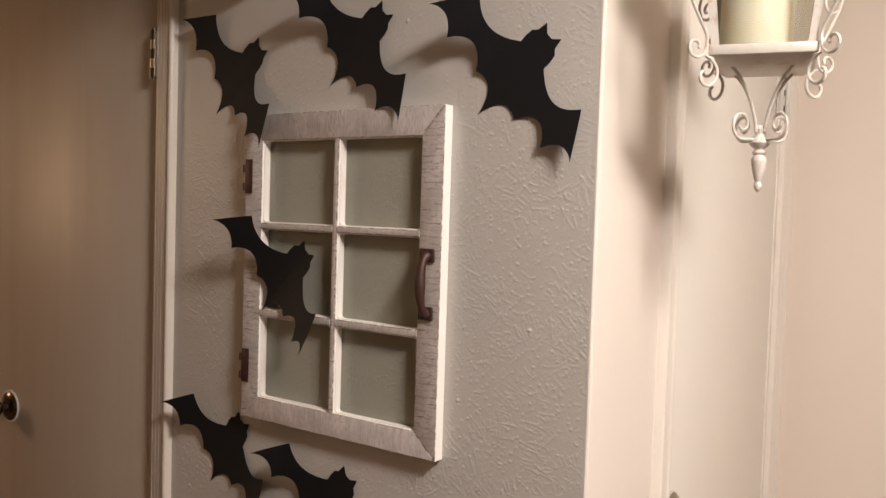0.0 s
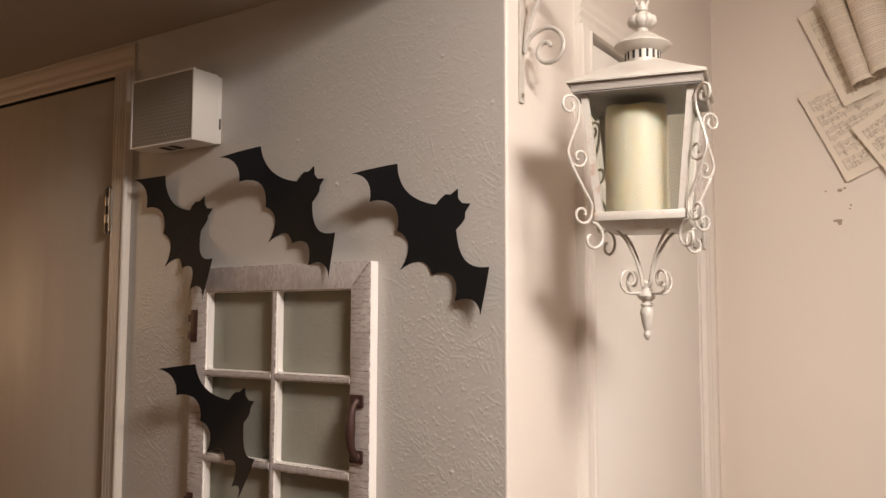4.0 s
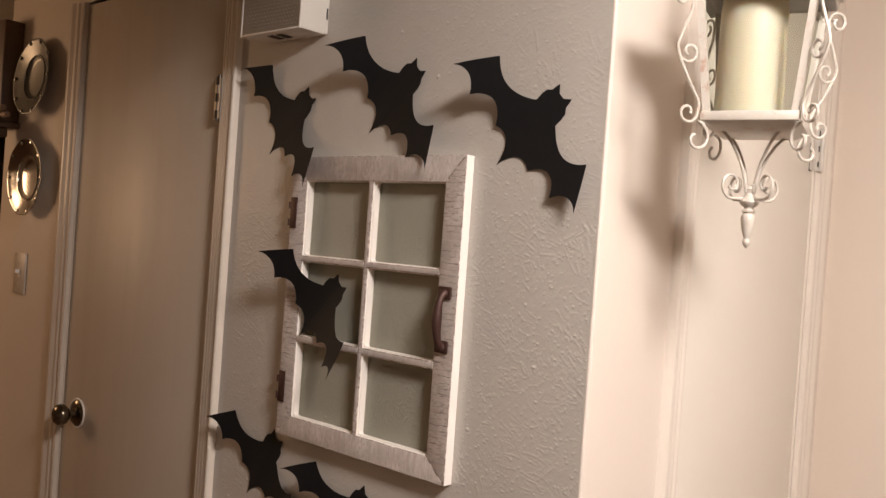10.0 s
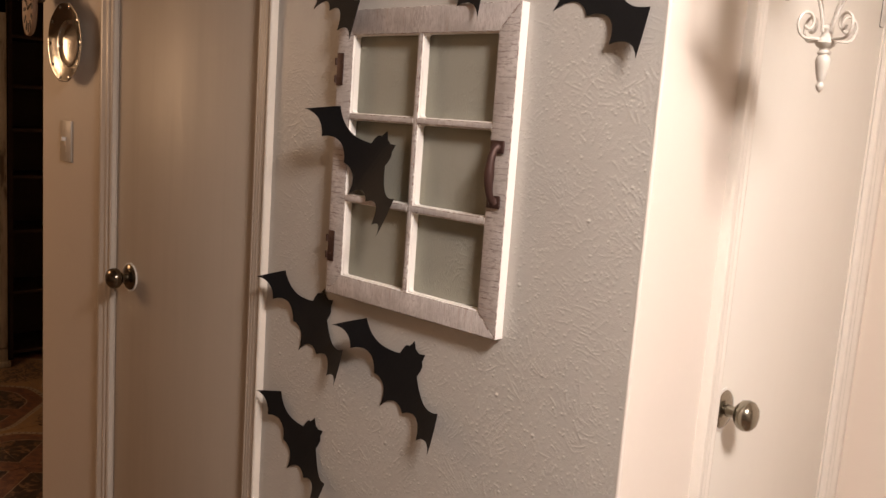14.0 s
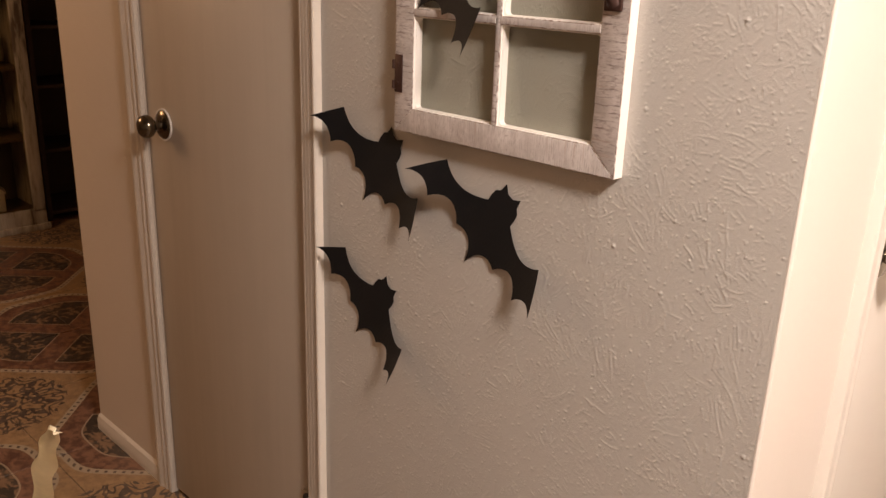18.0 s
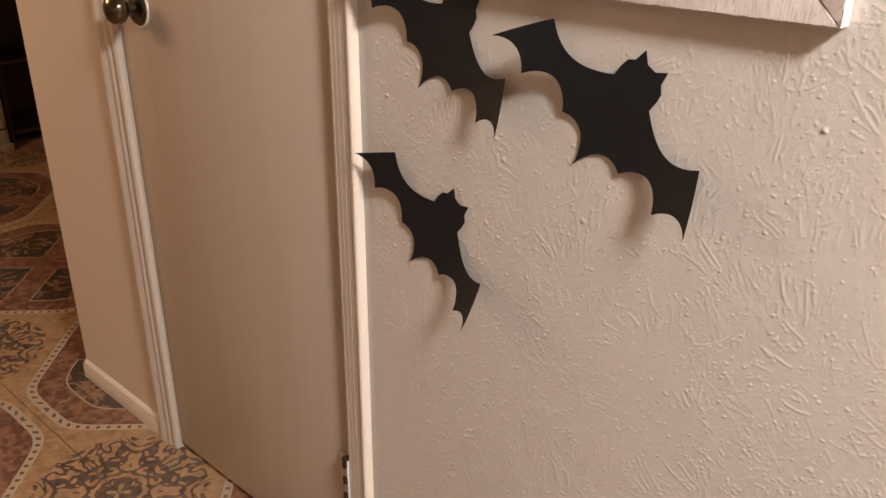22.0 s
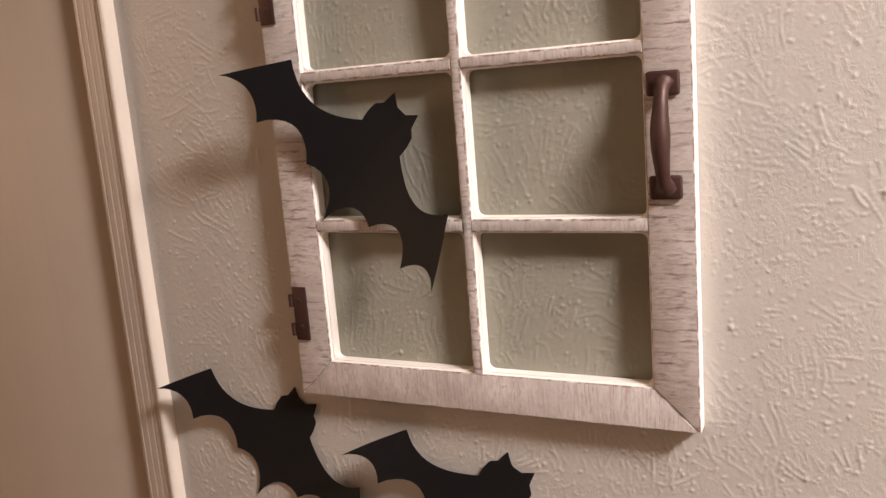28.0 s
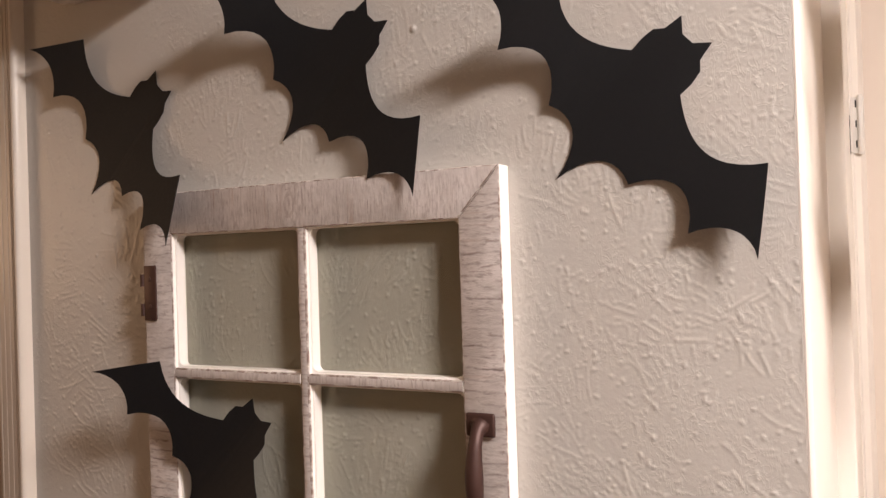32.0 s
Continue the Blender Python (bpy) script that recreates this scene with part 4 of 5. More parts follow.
def rounded(x0, x1, z0, z1, r, n=5):
    out = []
    for cx, cz, a in ((x1 - r, z1 - r, 0), (x0 + r, z1 - r, 90), (x0 + r, z0 + r, 180), (x1 - r, z0 + r, 270)):
        for i in range(n + 1):
            t = radians(a + 90 * i / n)
            out.append((cx + r * math.cos(t), cz + r * math.sin(t)))
    return out


for x0, x1 in COLS:
    for z0, z1 in ROWSW:
        # white inner lining with rounded corners, and the pane behind it
        bm = bmesh.new()
        inner, outer = rounded(x0, x1, z0, z1, 0.007), rounded(x0 - 0.0018, x1 + 0.0018, z0 - 0.0018, z1 + 0.0018, 0.0006)
        loops = [[bm.verts.new((x, y, z)) for x, z in pts] for pts, y in ((outer, FY + 0.0050), (inner, FY + 0.0054), (inner, W - 0.0045), (outer, W - 0.0045))]
        for a, b in zip(loops, loops[1:]):
            for i in range(len(a)):
                j = (i + 1) % len(a)
                bm.faces.new((a[i], a[j], b[j], b[i]))
        part("pane_lining", bm, M_JAMB, win, "smooth white painted lining of the opening", smooth=60)
        pane = part("pane", box((x0 - 0.002, W - 0.0042, z0 - 0.002), (x1 + 0.002, W - 0.0018, z1 + 0.002)), M_PANE, win, "greenish glass pane")
        pane.visible_shadow = False

for z0, z1 in ((1.499, 1.557), (1.174, 1.232)):
    bm = box((-1.1135, FY - 0.0022, z0), (-1.0965, FY - 0.0002, z1), 0.0006)
    strap = part("strap_hinge", bm, M_IRON, win, "rust-brown iron hinge plate")
    for k in (0.08, 0.62):
        zz = z0 + (z1 - z0) * k
        part("hinge_lug", lathe([(0, 0), (0.0028, 0), (0.0028, 0.013), (0, 0.013)], 12, Matrix.Translation((-1.1165, FY - 0.0008, zz))), M_IRON, strap)
    for k in (0.25, 0.75):
        part("screw", lathe([(0, 0.001), (0.0024, 0.0006), (0.0026, 0)], 10, Matrix.Translation((-1.105, FY - 0.0022, z0 + (z1 - z0) * k)) @ Matrix.Rotation(radians(90), 4, "X")), M_IRON, strap)

# pull handle
hx = -0.722
for z0, z1 in ((1.404, 1.424), (1.319, 1.339)):
    part("handle_foot", box((hx - 0.0135, FY - 0.0042, z0), (hx + 0.0135, FY - 0.0002, z1), 0.0022, 3), M_IRON, win, "rust-brown square handle foot")
path = smooth_line([(hx, FY - 0.003, 1.413), (hx, FY - 0.009, 1.409), (hx, FY - 0.0140, 1.399), (hx - 0.0005, FY - 0.0162, 1.385), (hx - 0.0005, FY - 0.0168, 1.3715),
                    (hx - 0.0005, FY - 0.0162, 1.358), (hx, FY - 0.0140, 1.344), (hx, FY - 0.009, 1.334), (hx, FY - 0.003, 1.330)], 5)
part("handle_grip", add_tube(bmesh.new(), path, 0.0074, 12, lambda k: 0.72 + 0.36 * math.sin(math.pi * k) ** 4 + 0.55 * abs(2 * k - 1) ** 6), M_IRON, win, "turned rust-brown iron grip")

# ---- lantern on its bracket ----
bracket = thing("wall_bracket", "white scrolled iron bracket screwed to the wall end", "bracket")
BY = 1.050


def rod_xz(pts, radius, y=BY, taper=None):
    return add_tube(bmesh.new(), [(x, y, z) for x, z in pts], radius, 8, taper)


part("wall_bar", box((XR, BY - 0.007, 1.862), (XR + 0.004, BY + 0.007, 2.155), 0.0015), M_LAMP, bracket)
part("screw", lathe([(0, 0.0015), (0.0035, 0.001), (0.004, 0)], 12, Matrix.Translation((XR + 0.004, BY, 1.873)) @ Matrix.Rotation(radians(90), 4, "Y")), M_STEEL, bracket)
part("screw", lathe([(0, 0.0015), (0.0035, 0.001), (0.004, 0)], 12, Matrix.Translation((XR + 0.004, BY, 2.142)) @ Matrix.Rotation(radians(90), 4, "Y")), M_STEEL, bracket)
part("arm", rod_xz([(XR + 0.003, 2.066), (-0.36, 2.067), (-0.285, 2.068), *spiral((-0.285, 2.040), 0.028, 0.010, 90, -300, 26)], 0.0042), M_LAMP, bracket, "round arm ending in a hook")
low = spiral((-0.421, 1.937), 0.006, 0.0375, -330, 180, 34)
swoop = [v for v in smooth_line([(low[-1][0], low[-1][1], 0), (-0.4525, 1.970, 0), (-0.440, 2.003, 0), (-0.421, 2.030, 0), (-0.392, 2.050, 0), (-0.355, 2.0585, 0)], 5)]
hi = spiral((-0.344, 2.028), 0.0315, 0.006, 100, -430, 34)
part("scroll", rod_xz([*low, *[(v.x, v.y) for v in swoop[1:-1]], *hi], 0.0036), M_LAMP, bracket, "S-shaped scroll")
part("brace", rod_xz([(XR + 0.006, 2.052), (-0.445, 2.035), (-0.438, 2.012)], 0.003), M_LAMP, bracket)

LX, LY = -0.279, 1.057
lantern = thing("lantern", "white iron candle lantern with scrollwork hanging from a bracket", "lantern", (LX, LY, 0))
lantern.rotation_euler = (0, 0, radians(13))


def square(r, z):
    """Corners of a square with half side r."""
    return [Vector((sx * r, sy * r, z)) for sx, sy in ((-1, -1), (1, -1), (1, 1), (-1, 1))]


def loft(rings, cap=True):
    bm = bmesh.new()
    vs = [[bm.verts.new(p) for p in ring] for ring in rings]
    for a, b in zip(vs, vs[1:]):
        for i in range(len(a)):
            bm.faces.new((a[i], a[(i + 1) % len(a)], b[(i + 1) % len(a)], b[i]))
    if cap:
        bm.faces.new(vs[0])
        bm.faces.new(vs[-1])
    return bm


ROOF = [(0.0800, 1.8498), (0.0885, 1.8502), (0.0890, 1.8525), (0.0868, 1.8545), (0.070, 1.8635), (0.051, 1.8745), (0.036, 1.8835), (0.025, 1.8905)]
roof = part("roof", loft([square(r, z) for r, z in ROOF]), M_LAMP, lantern, "flared square roof", smooth=25)
part("eave_band", loft([square(0.0815, 1.8425), square(0.0850, 1.8495)]), M_EAVE, roof, "grey shaded band under the eave")
part("eave_lip", loft([square(0.0825, 1.8395), square(0.0840, 1.8425)]), M_LAMP, roof, "thin white lip under the eave")
part("roof_lining", loft([square(0.081, 1.8375), square(0.081, 1.8395)]), M_ZINC, roof, "dull grey metal lining under the roof")
collar = part("vent_collar", lathe([(0.0235, 1.89), (0.0235, 1.909), (0, 1.909)], 32), M_LAMP, lantern, "round collar with vent slots")
for i in range(16):
    a = 2 * math.pi * i / 16
    bm = box((0.0228, -0.0016, 1.8955), (0.0241, 0.0016, 1.9065))
    bmesh.ops.rotate(bm, verts=bm.verts[:], matrix=Matrix.Rotation(a, 3, "Z"))
    part("vent_slot", bm, M_SLOT, collar)
part("cap", lathe([(0.022, 1.906), (0.0355, 1.9130), (0.0388, 1.9163), (0.0385, 1.9178), (0.036, 1.9195), (0.0265, 1.9255), (0.018, 1.9315), (0.012, 1.9355), (0.0085, 1.937), (0, 1.9375)], 40), M_LAMP, lantern, "turned disc cap")
part("ball", lathe([(0.0088, 1.9355), (0.0082, 1.941), (0.0135, 1.9430), (0.0185, 1.9475), (0.0196, 1.9525), (0.0178, 1.9575), (0.0125, 1.9612), (0.0060, 1.9630), (0.0060, 1.9645), (0.0088, 1.9668), (0.0088, 1.9712), (0.005, 1.974), (0.004, 1.98), (0, 1.9805)], 64, Matrix(),
                   lambda a, r: 1 + (0.13 * abs(math.cos(4 * a)) ** 0.5 - 0.08 if r > 0.012 else 0)), M_LAMP, lantern, "fluted ball")
loop_pts = [(0.011 * math.cos(t), 0, 1.999 + 0.030 * math.sin(t)) for t in [2 * math.pi * i / 24 for i in range(25)]]
part("hanging_loop", add_tube(bmesh.new(), loop_pts, 0.0024, 8), M_LAMP, lantern)

PT, PB = 0.0725, 0.0565       # half sides of the glazed body, top and bottom
for sx, sy in ((-1, -1), (1, -1), (1, 1), (-1, 1)):
    bm = loft([[Vector((sx * (r - a * 0.009), sy * (r - b * 0.009), z)) for a, b in ((0, 0), (1, 0), (1, 1), (0, 1))] for r, z in ((PB, 1.679), (PT, 1.840))])
    part("corner_post", bm, M_LAMP, lantern, smooth=20)
for k in range(4):
    rot = Matrix.Rotation(math.pi / 2 * k, 3, "Z")
    bm = loft([[Vector((sx * (r - 0.009), -r + o, z)) for sx, o in ((-1, 0.003), (1, 0.003), (1, 0.0048), (-1, 0.0048))] for r, z in ((PB, 1.683), (PT, 1.838))])
    bmesh.ops.rotate(bm, verts=bm.verts[:], matrix=rot)
    glass = part("glass_pane", bm, M_GLASS, lantern, "clear glass pane")
    glass.visible_shadow = False
part("base_plate", box((-0.0590, -0.0590, 1.6705), (0.0590, 0.0590, 1.6825), 0.002), M_LAMP, lantern, "chipped square base")
part("base_pan", loft([square(0.0585, 1.670), square(0.045, 1.660)]), M_LAMP, lantern)
for k in range(4):
    d = Vector((math.cos(math.pi / 4 + math.pi / 2 * k), math.sin(math.pi / 4 + math.pi / 2 * k), 0))

    def radial(pts):
        return [d * (r - 0.007 * min(1, r / 0.06)) + Vector((0, 0, z)) for r, z in pts]

    top = spiral((0.126, 1.822), 0.005, 0.0155, -230, 200, 26)
    run = smooth_line([(top[-1][0], top[-1][1], 0), (0.1135, 1.803, 0), (0.1205, 1.785, 0), (0.1265, 1.769, 0), (0.1285, 1.756, 0), (0.118, 1.733, 0), (0.104, 1.710, 0), (0.0935, 1.693, 0), (0.094, 1.679, 0)], 5)
    end = spiral((0.1085, 1.679), 0.0145, 0.004, 180, 560, 24)
    part("side_scroll", add_tube(bmesh.new(), radial([*top, *[(v.x, v.y) for v in run[1:-1]], *end]), 0.0020, 7), M_LAMP, lantern)
    curl = [(0.1285, 1.756), *[(v.x, v.y) for v in smooth_line([(0.124, 1.745, 0), (0.115, 1.7415, 0)], 3)], *spiral((0.112, 1.754), 0.0128, 0.004, -80, -430, 20)]
    part("side_curl", add_tube(bmesh.new(), radial(curl), 0.0019, 7), M_LAMP, lantern)
    first = spiral((0.093, 1.6475), 0.005, 0.0205, 420, 90, 24)
    drop = smooth_line([(first[-1][0], first[-1][1], 0), (0.066, 1.6655, 0), (0.042, 1.6520, 0), (0.022, 1.627, 0), (0.011, 1.603, 0), (0.0075, 1.586, 0)], 5)
    part("lower_scroll", add_tube(bmesh.new(), radial([*first, *[(v.x, v.y) for v in drop[1:]]]), 0.0021, 7), M_LAMP, lantern)
    tiny = [(0.006, 1.578), (0.016, 1.577), *spiral((0.0325, 1.5945), 0.0182, 0.0045, -100, 330, 24)]
    part("finial_curl", add_tube(bmesh.new(), radial(tiny), 0.0019, 7), M_LAMP, lantern)
part("finial", lathe([(0, 1.596), (0.005, 1.5945), (0.0075, 1.590), (0.006, 1.586), (0.0065, 1.582), (0.0105, 1.578), (0.0125, 1.5735), (0.011, 1.570), (0.0062, 1.5665), (0.006, 1.5645), (0.0082, 1.5625), (0.0082, 1.5605), (0.0065, 1.5590),
                      (0.0080, 1.5565), (0.0092, 1.5530), (0.0088, 1.548), (0.0070, 1.538), (0.0048, 1.5295), (0.0036, 1.527), (0.0036, 1.5255), (0.0050, 1.523), (0.0048, 1.520), (0.0030, 1.5165), (0.0012, 1.5145), (0, 1.514)], 20), M_LAMP, lantern, "turned drop finial")

candle = thing("pillar_candle", "thick ivory wax pillar candle standing in the lantern", "candle", (LX - 0.0085, LY - 0.0070, 0))


def melted(a, r):
    return 1 + 0.008 * math.sin(3 * a + 0.7) + 0.006 * math.sin(7 * a)


bm = bmesh.new()
rings = []
for r, z, w in [(0.0412, 1.6827, 0), (0.0422, 1.687, 0), (0.0420, 1.72, 0), (0.0416, 1.77, 0), (0.0412, 1.819, 0.3), (0.0400, 1.8285, 0.6), (0.0350, 1.8305, 0.6), (0.026, 1.823, 0.8), (0.016, 1.819, 0.2)]:
    rings.append([bm.verts.new((r * melted(a, r) * math.cos(a), r * melted(a, r) * math.sin(a), z + w * 0.0035 * math.sin(2 * a + 1) + w * 0.0018 * math.sin(5 * a))) for a in [2 * math.pi * i / 40 for i in range(40)]])
for a, b in zip(rings, rings[1:]):
    for i in range(40):
        bm.faces.new((a[i], a[(i + 1) % 40], b[(i + 1) % 40], b[i]))
bm.faces.new(rings[0])
bm.faces.new(rings[-1])
part("wax", bm, M_WAX, candle)
part("wick", add_tube(bmesh.new(), [(0, 0, 1.82), (0.0006, 0, 1.828), (0.002, 0, 1.8345)], 0.0011, 6), M_SLOT, candle)

# ---- sheet music on the cream wall ----
def music_sheet(name, centre, tilt, w, h, material, depth, label, lines=5, lift=0.0):
    """A paper with staves as thin dark rules; centre in (x, z) on the end wall."""
    ob = thing(name, label, "sheet music", (centre[0], YE - depth, centre[1]), "sheet music on the wall")
    ob.rotation_euler = (0, radians(-tilt), 0)
    bm = bmesh.new()
    nx, nz = 8, 8
    grid = [[bm.verts.new((w * (i / nx - 0.5), -lift * (abs(i / nx - 0.5) * 2) ** 3 - lift * 0.5 * (abs(j / nz - 0.5) * 2) ** 3, h * (j / nz - 0.5))) for j in range(nz + 1)] for i in range(nx + 1)]
    for i in range(nx):
        for j in range(nz):
            bm.faces.new((grid[i][j], grid[i + 1][j], grid[i + 1][j + 1], grid[i][j + 1]))
    part("paper", bm, material, ob)
    rnd = random.Random(int(centre[0] * 1000) + lines)
    bars = bmesh.new()

    def rule(x0, x1, z0, z1):
        xs = [x0 + (x1 - x0) * i / 4 for i in range(5)] if x1 - x0 > 0.03 else [x0, x1]
        for a, b in zip(xs, xs[1:]):
            q = []
            for x, z in ((a, z0), (b, z0), (b, z1), (a, z1)):
                q.append(bars.verts.new((x, -lift * (abs(x / w) * 2) ** 3 - lift * 0.5 * (abs(z / h) * 2) ** 3 - 0.0006, z)))
            bars.faces.new(q)

    step = h * 0.86 / lines
    for k in range(lines):
        z = h * 0.40 - k * step
        x0, x1 = -w * 0.42, w * 0.43
        for half_z in (0, -step * 0.42):
            for s in range(5):
                zz = z + half_z - s * step * 0.055
                rule(x0, x1, zz - 0.00022, zz + 0.00022)
            for _ in range(16):
                x = rnd.uniform(x0 + 0.006, x1 - 0.004)
                top = z + half_z + rnd.uniform(-0.2, 0.10) * step
                rule(x, x + 0.0007, top - step * rnd.uniform(0.12, 0.22), top)
                rule(x - 0.0012, x + 0.0014, top - step * 0.2 - 0.0011, top - step * 0.2 + 0.0008)
            for _ in range(5):
                x = rnd.uniform(x0 + 0.006, x1 - 0.02)
                rule(x, x + rnd.uniform(0.006, 0.014), z + half_z + 0.0010, z + half_z + 0.0022)
        rule(x0, x0 + 0.0009, z - step * 0.68, z + 0.001)
    part("print", bars, M_INK, ob, "printed staves and notes", smooth=None)
    return ob


music_sheet("sheet_music", (-0.139, 1.994), 25.0, 0.165, 0.232, M_PAPER, 0.004, "aged printed music page pinned askew on the cream wall", 5, 0.006)
music_sheet("sheet_music", (-0.115, 2.180), 22.0, 0.205, 0.245, M_PAPER2, 0.006, "pale printed music page with its edges lifting", 5, 0.006)
music_sheet("sheet_music", (-0.030, 1.935), 33.0, 0.16, 0.20, M_PAPER2, 0.009, "pale printed music page overlapping its neighbour", 5, 0.008)
music_sheet("sheet_music", (0.075, 2.10), 14.0, 0.20, 0.26, M_PAPER, 0.010, "aged printed music page behind the paper rolls", 6, 0.006)


def paper_roll(a, b, r, label):
    ob = thing("music_roll", label, "paper roll", group="rolled music pages")
    a, b = Vector(a), Vector(b)
    d = (b - a).normalized()
    u = d.orthogonal().normalized()
    w = d.cross(u)
    bm = bmesh.new()
    n, prev = 40, None
    for i in range(n + 1):
        t = 2 * math.pi * 1.6 * i / n
        rr = r * (1 - 0.16 * i / n)
        o = (u * math.cos(t) + w * math.sin(t)) * rr
        cur = (bm.verts.new(a + o), bm.verts.new(b + o * 1.12))
        if prev:
            bm.faces.new((prev[0], cur[0], cur[1], prev[1]))
        prev = cur
    part("paper", bm, M_PAPER2, ob)
    bars = bmesh.new()
    for s in range(40):
        k = 0.05 + s * 0.0225
        if s % 5 == 4:
            continue
        for q in range(26):
            t0, t1 = 2 * math.pi * q / 26, 2 * math.pi * (q + 0.86) / 26
            pts = []
            for t, kk in ((t0, k), (t1, k), (t1, k + 0.0045), (t0, k + 0.0045)):
                pts.append(bars.verts.new(a + (b - a) * kk + (u * math.cos(t) + w * math.sin(t)) * r * (1 + 0.12 * kk) * 1.015))
            bars.faces.new(pts)
    part("stave", bars, M_INK2, ob, smooth=None)


paper_roll((-0.118, YE - 0.040, 2.072), (-0.185, YE - 0.040, 2.285), 0.026, "printed music page rolled into a slim tube")
paper_roll((-0.070, YE - 0.052, 2.088), (-0.125, YE - 0.052, 2.325), 0.034, "printed music page rolled into a wide tube")
for x, z, sx, sz in ((-0.182, 1.838, 0.010, 0.007), (-0.172, 1.842, 0.006, 0.004), (-0.212, 1.838, 0.004, 0.003), (-0.160, 1.802, 0.004, 0.004), (-0.162, 1.794, 0.004, 0.003), (-0.188, 1.768, 0.018, 0.006), (-0.184, 1.762, 0.008, 0.008)):
    bm = lathe([(0, 0.0006), (0.5, 0.0004), (0.62, 0)], 7, Matrix.Translation((x, YE - 0.0001, z)) @ Matrix.Rotation(radians(90), 4, "X") @ Matrix.Diagonal((sx, sz, 1, 1)))
    single("paint_chip", bm, M_INK, "small dark chip in the cream wall paint", "paint chip", group="chips in the wall paint")


# ---- beige wall: plates, switch, clock ----
def silver_plate(at, lean, metal, label):
    m = Matrix.Translation(at) @ Matrix.Rotation(radians(90 + lean), 4, "X")
    ob = thing("silver_plate", label, "plate", group="silver plates on the wall")
    part("dish", lathe([(0, 0.010), (0.048, 0.010), (0.054, 0.0115), (0.060, 0.017), (0.064, 0.019), (0.085, 0.023), (0.100, 0.029), (0.104, 0.0305), (0.1055, 0.029), (0.100, 0.026), (0.062, 0.014), (0.050, 0.006), (0, 0.006)], 64, m,
                        lambda a, r: 1 + (0.012 * math.cos(10 * a) if r > 0.095 else 0)), metal, ob, smooth=70)
    bm = bmesh.new()
    ring = [(0.0615 * math.cos(t), 0.0615 * math.sin(t), 0.0195) for t in [2 * math.pi * i / 48 for i in range(49)]]
    part("beaded_ring", add_tube(bm, [m @ Vector(p) for p in ring], 0.0016, 6), metal, ob)
    for k in range(10):
        a = 2 * math.pi * k / 10
        bm = lathe([(0, 0.004), (0.004, 0.003), (0.006, 0.0)], 10, m @ Matrix.Translation((0.0985 * math.cos(a), 0.0985 * math.sin(a), 0.028)))
        part("rim_boss", bm, metal, ob)
    part("hook", box((at[0] - 0.004, W - 0.006, at[2] - 0.012), (at[0] + 0.004, W, at[2] + 0.03)), M_STEEL, ob)


silver_plate((-2.244, W - 0.004, 1.587), 0.0, M_SILVER, "round silver plate with a raised beaded rim hung on the wall")
silver_plate((-2.236, W - 0.006, 1.859), -4.0, M_SILVERDIM, "round grey plate with a beaded rim hung on the wall, darkened where no lamp reflects")

switch = thing("light_switch", "beige plastic light switch plate on the wall", "light switch")
part("plate", box((-2.332, W - 0.006, 1.262), (-2.262, W, 1.377), 0.0025), M_SWITCH, switch)
part("toggle_slot", box((-2.302, W - 0.0068, 1.307), (-2.292, W - 0.006, 1.332)), M_BEIGE, switch)
part("toggle", box((-2.3005, W - 0.017, 1.320), (-2.2935, W - 0.005, 1.331), 0.0012), M_PLASTIC, switch)
for z in (1.29, 1.349):
    part("screw", lathe([(0, 0.001), (0.003, 0.0006), (0.0033, 0)], 10, Matrix.Translation((-2.297, W - 0.006, z)) @ Matrix.Rotation(radians(90), 4, "X")), M_STEEL, switch)

clock = thing("wall_clock", "brown wooden wall clock with a pale dial beside the wall end", "clock")
part("case", box((-2.458, 0.955, 1.742), (-2.374, W, 2.03), 0.006), M_CLOCK, clock)
part("shelf", box((-2.46, 0.945, 1.726), (-2.364, W, 1.742), 0.004), M_CLOCK, clock)
part("bracket", box((-2.42, 0.945, 1.70), (-2.385, 0.985, 1.727), 0.003), M_CLOCK, clock)
mdial = Matrix.Translation((-2.372, 0.938, 1.676)) @ Matrix.Rotation(radians(-11), 4, "Z") @ Matrix.Diagonal((0.88, 1, 0.88, 1)) @ Matrix.Rotation(radians(90), 4, "X")
dial = part("dial", lathe([(0, -0.006), (0.080, -0.006), (0.086, 0.0), (0.083, 0.007), (0.078, 0.004), (0, 0.004)], 48, mdial), M_DIAL, clock, "round pale wooden dial")
for k in range(12):
    bm = box((-0.0055, 0.046, 0.004), (0.0055, 0.074, 0.0056))
    bmesh.ops.transform(bm, verts=bm.verts[:], matrix=mdial @ Matrix.Rotation(2 * math.pi * k / 12, 4, "Z"))
    part("numeral_bar", bm, M_NUM, dial)
for ang, ln in ((55, 0.045), (-80, 0.06)):
    bm = box((-0.002, -0.008, 0.006), (0.002, ln, 0.0075))
    bmesh.ops.transform(bm, verts=bm.verts[:], matrix=mdial @ Matrix.Rotation(radians(ang), 4, "Z"))
    part("hand_bar", bm, M_NUM, dial)
for x, z in ((-2.36, 1.778), (-2.33, 1.756)):
    part("peg", lathe([(0, 0), (0.008, 0.001), (0.008, 0.03), (0, 0.031)], 12, Matrix.Translation((x, 0.947, z)) @ Matrix.Rotation(radians(90), 4, "Y")), M_DIAL, clock, "pale wooden peg")

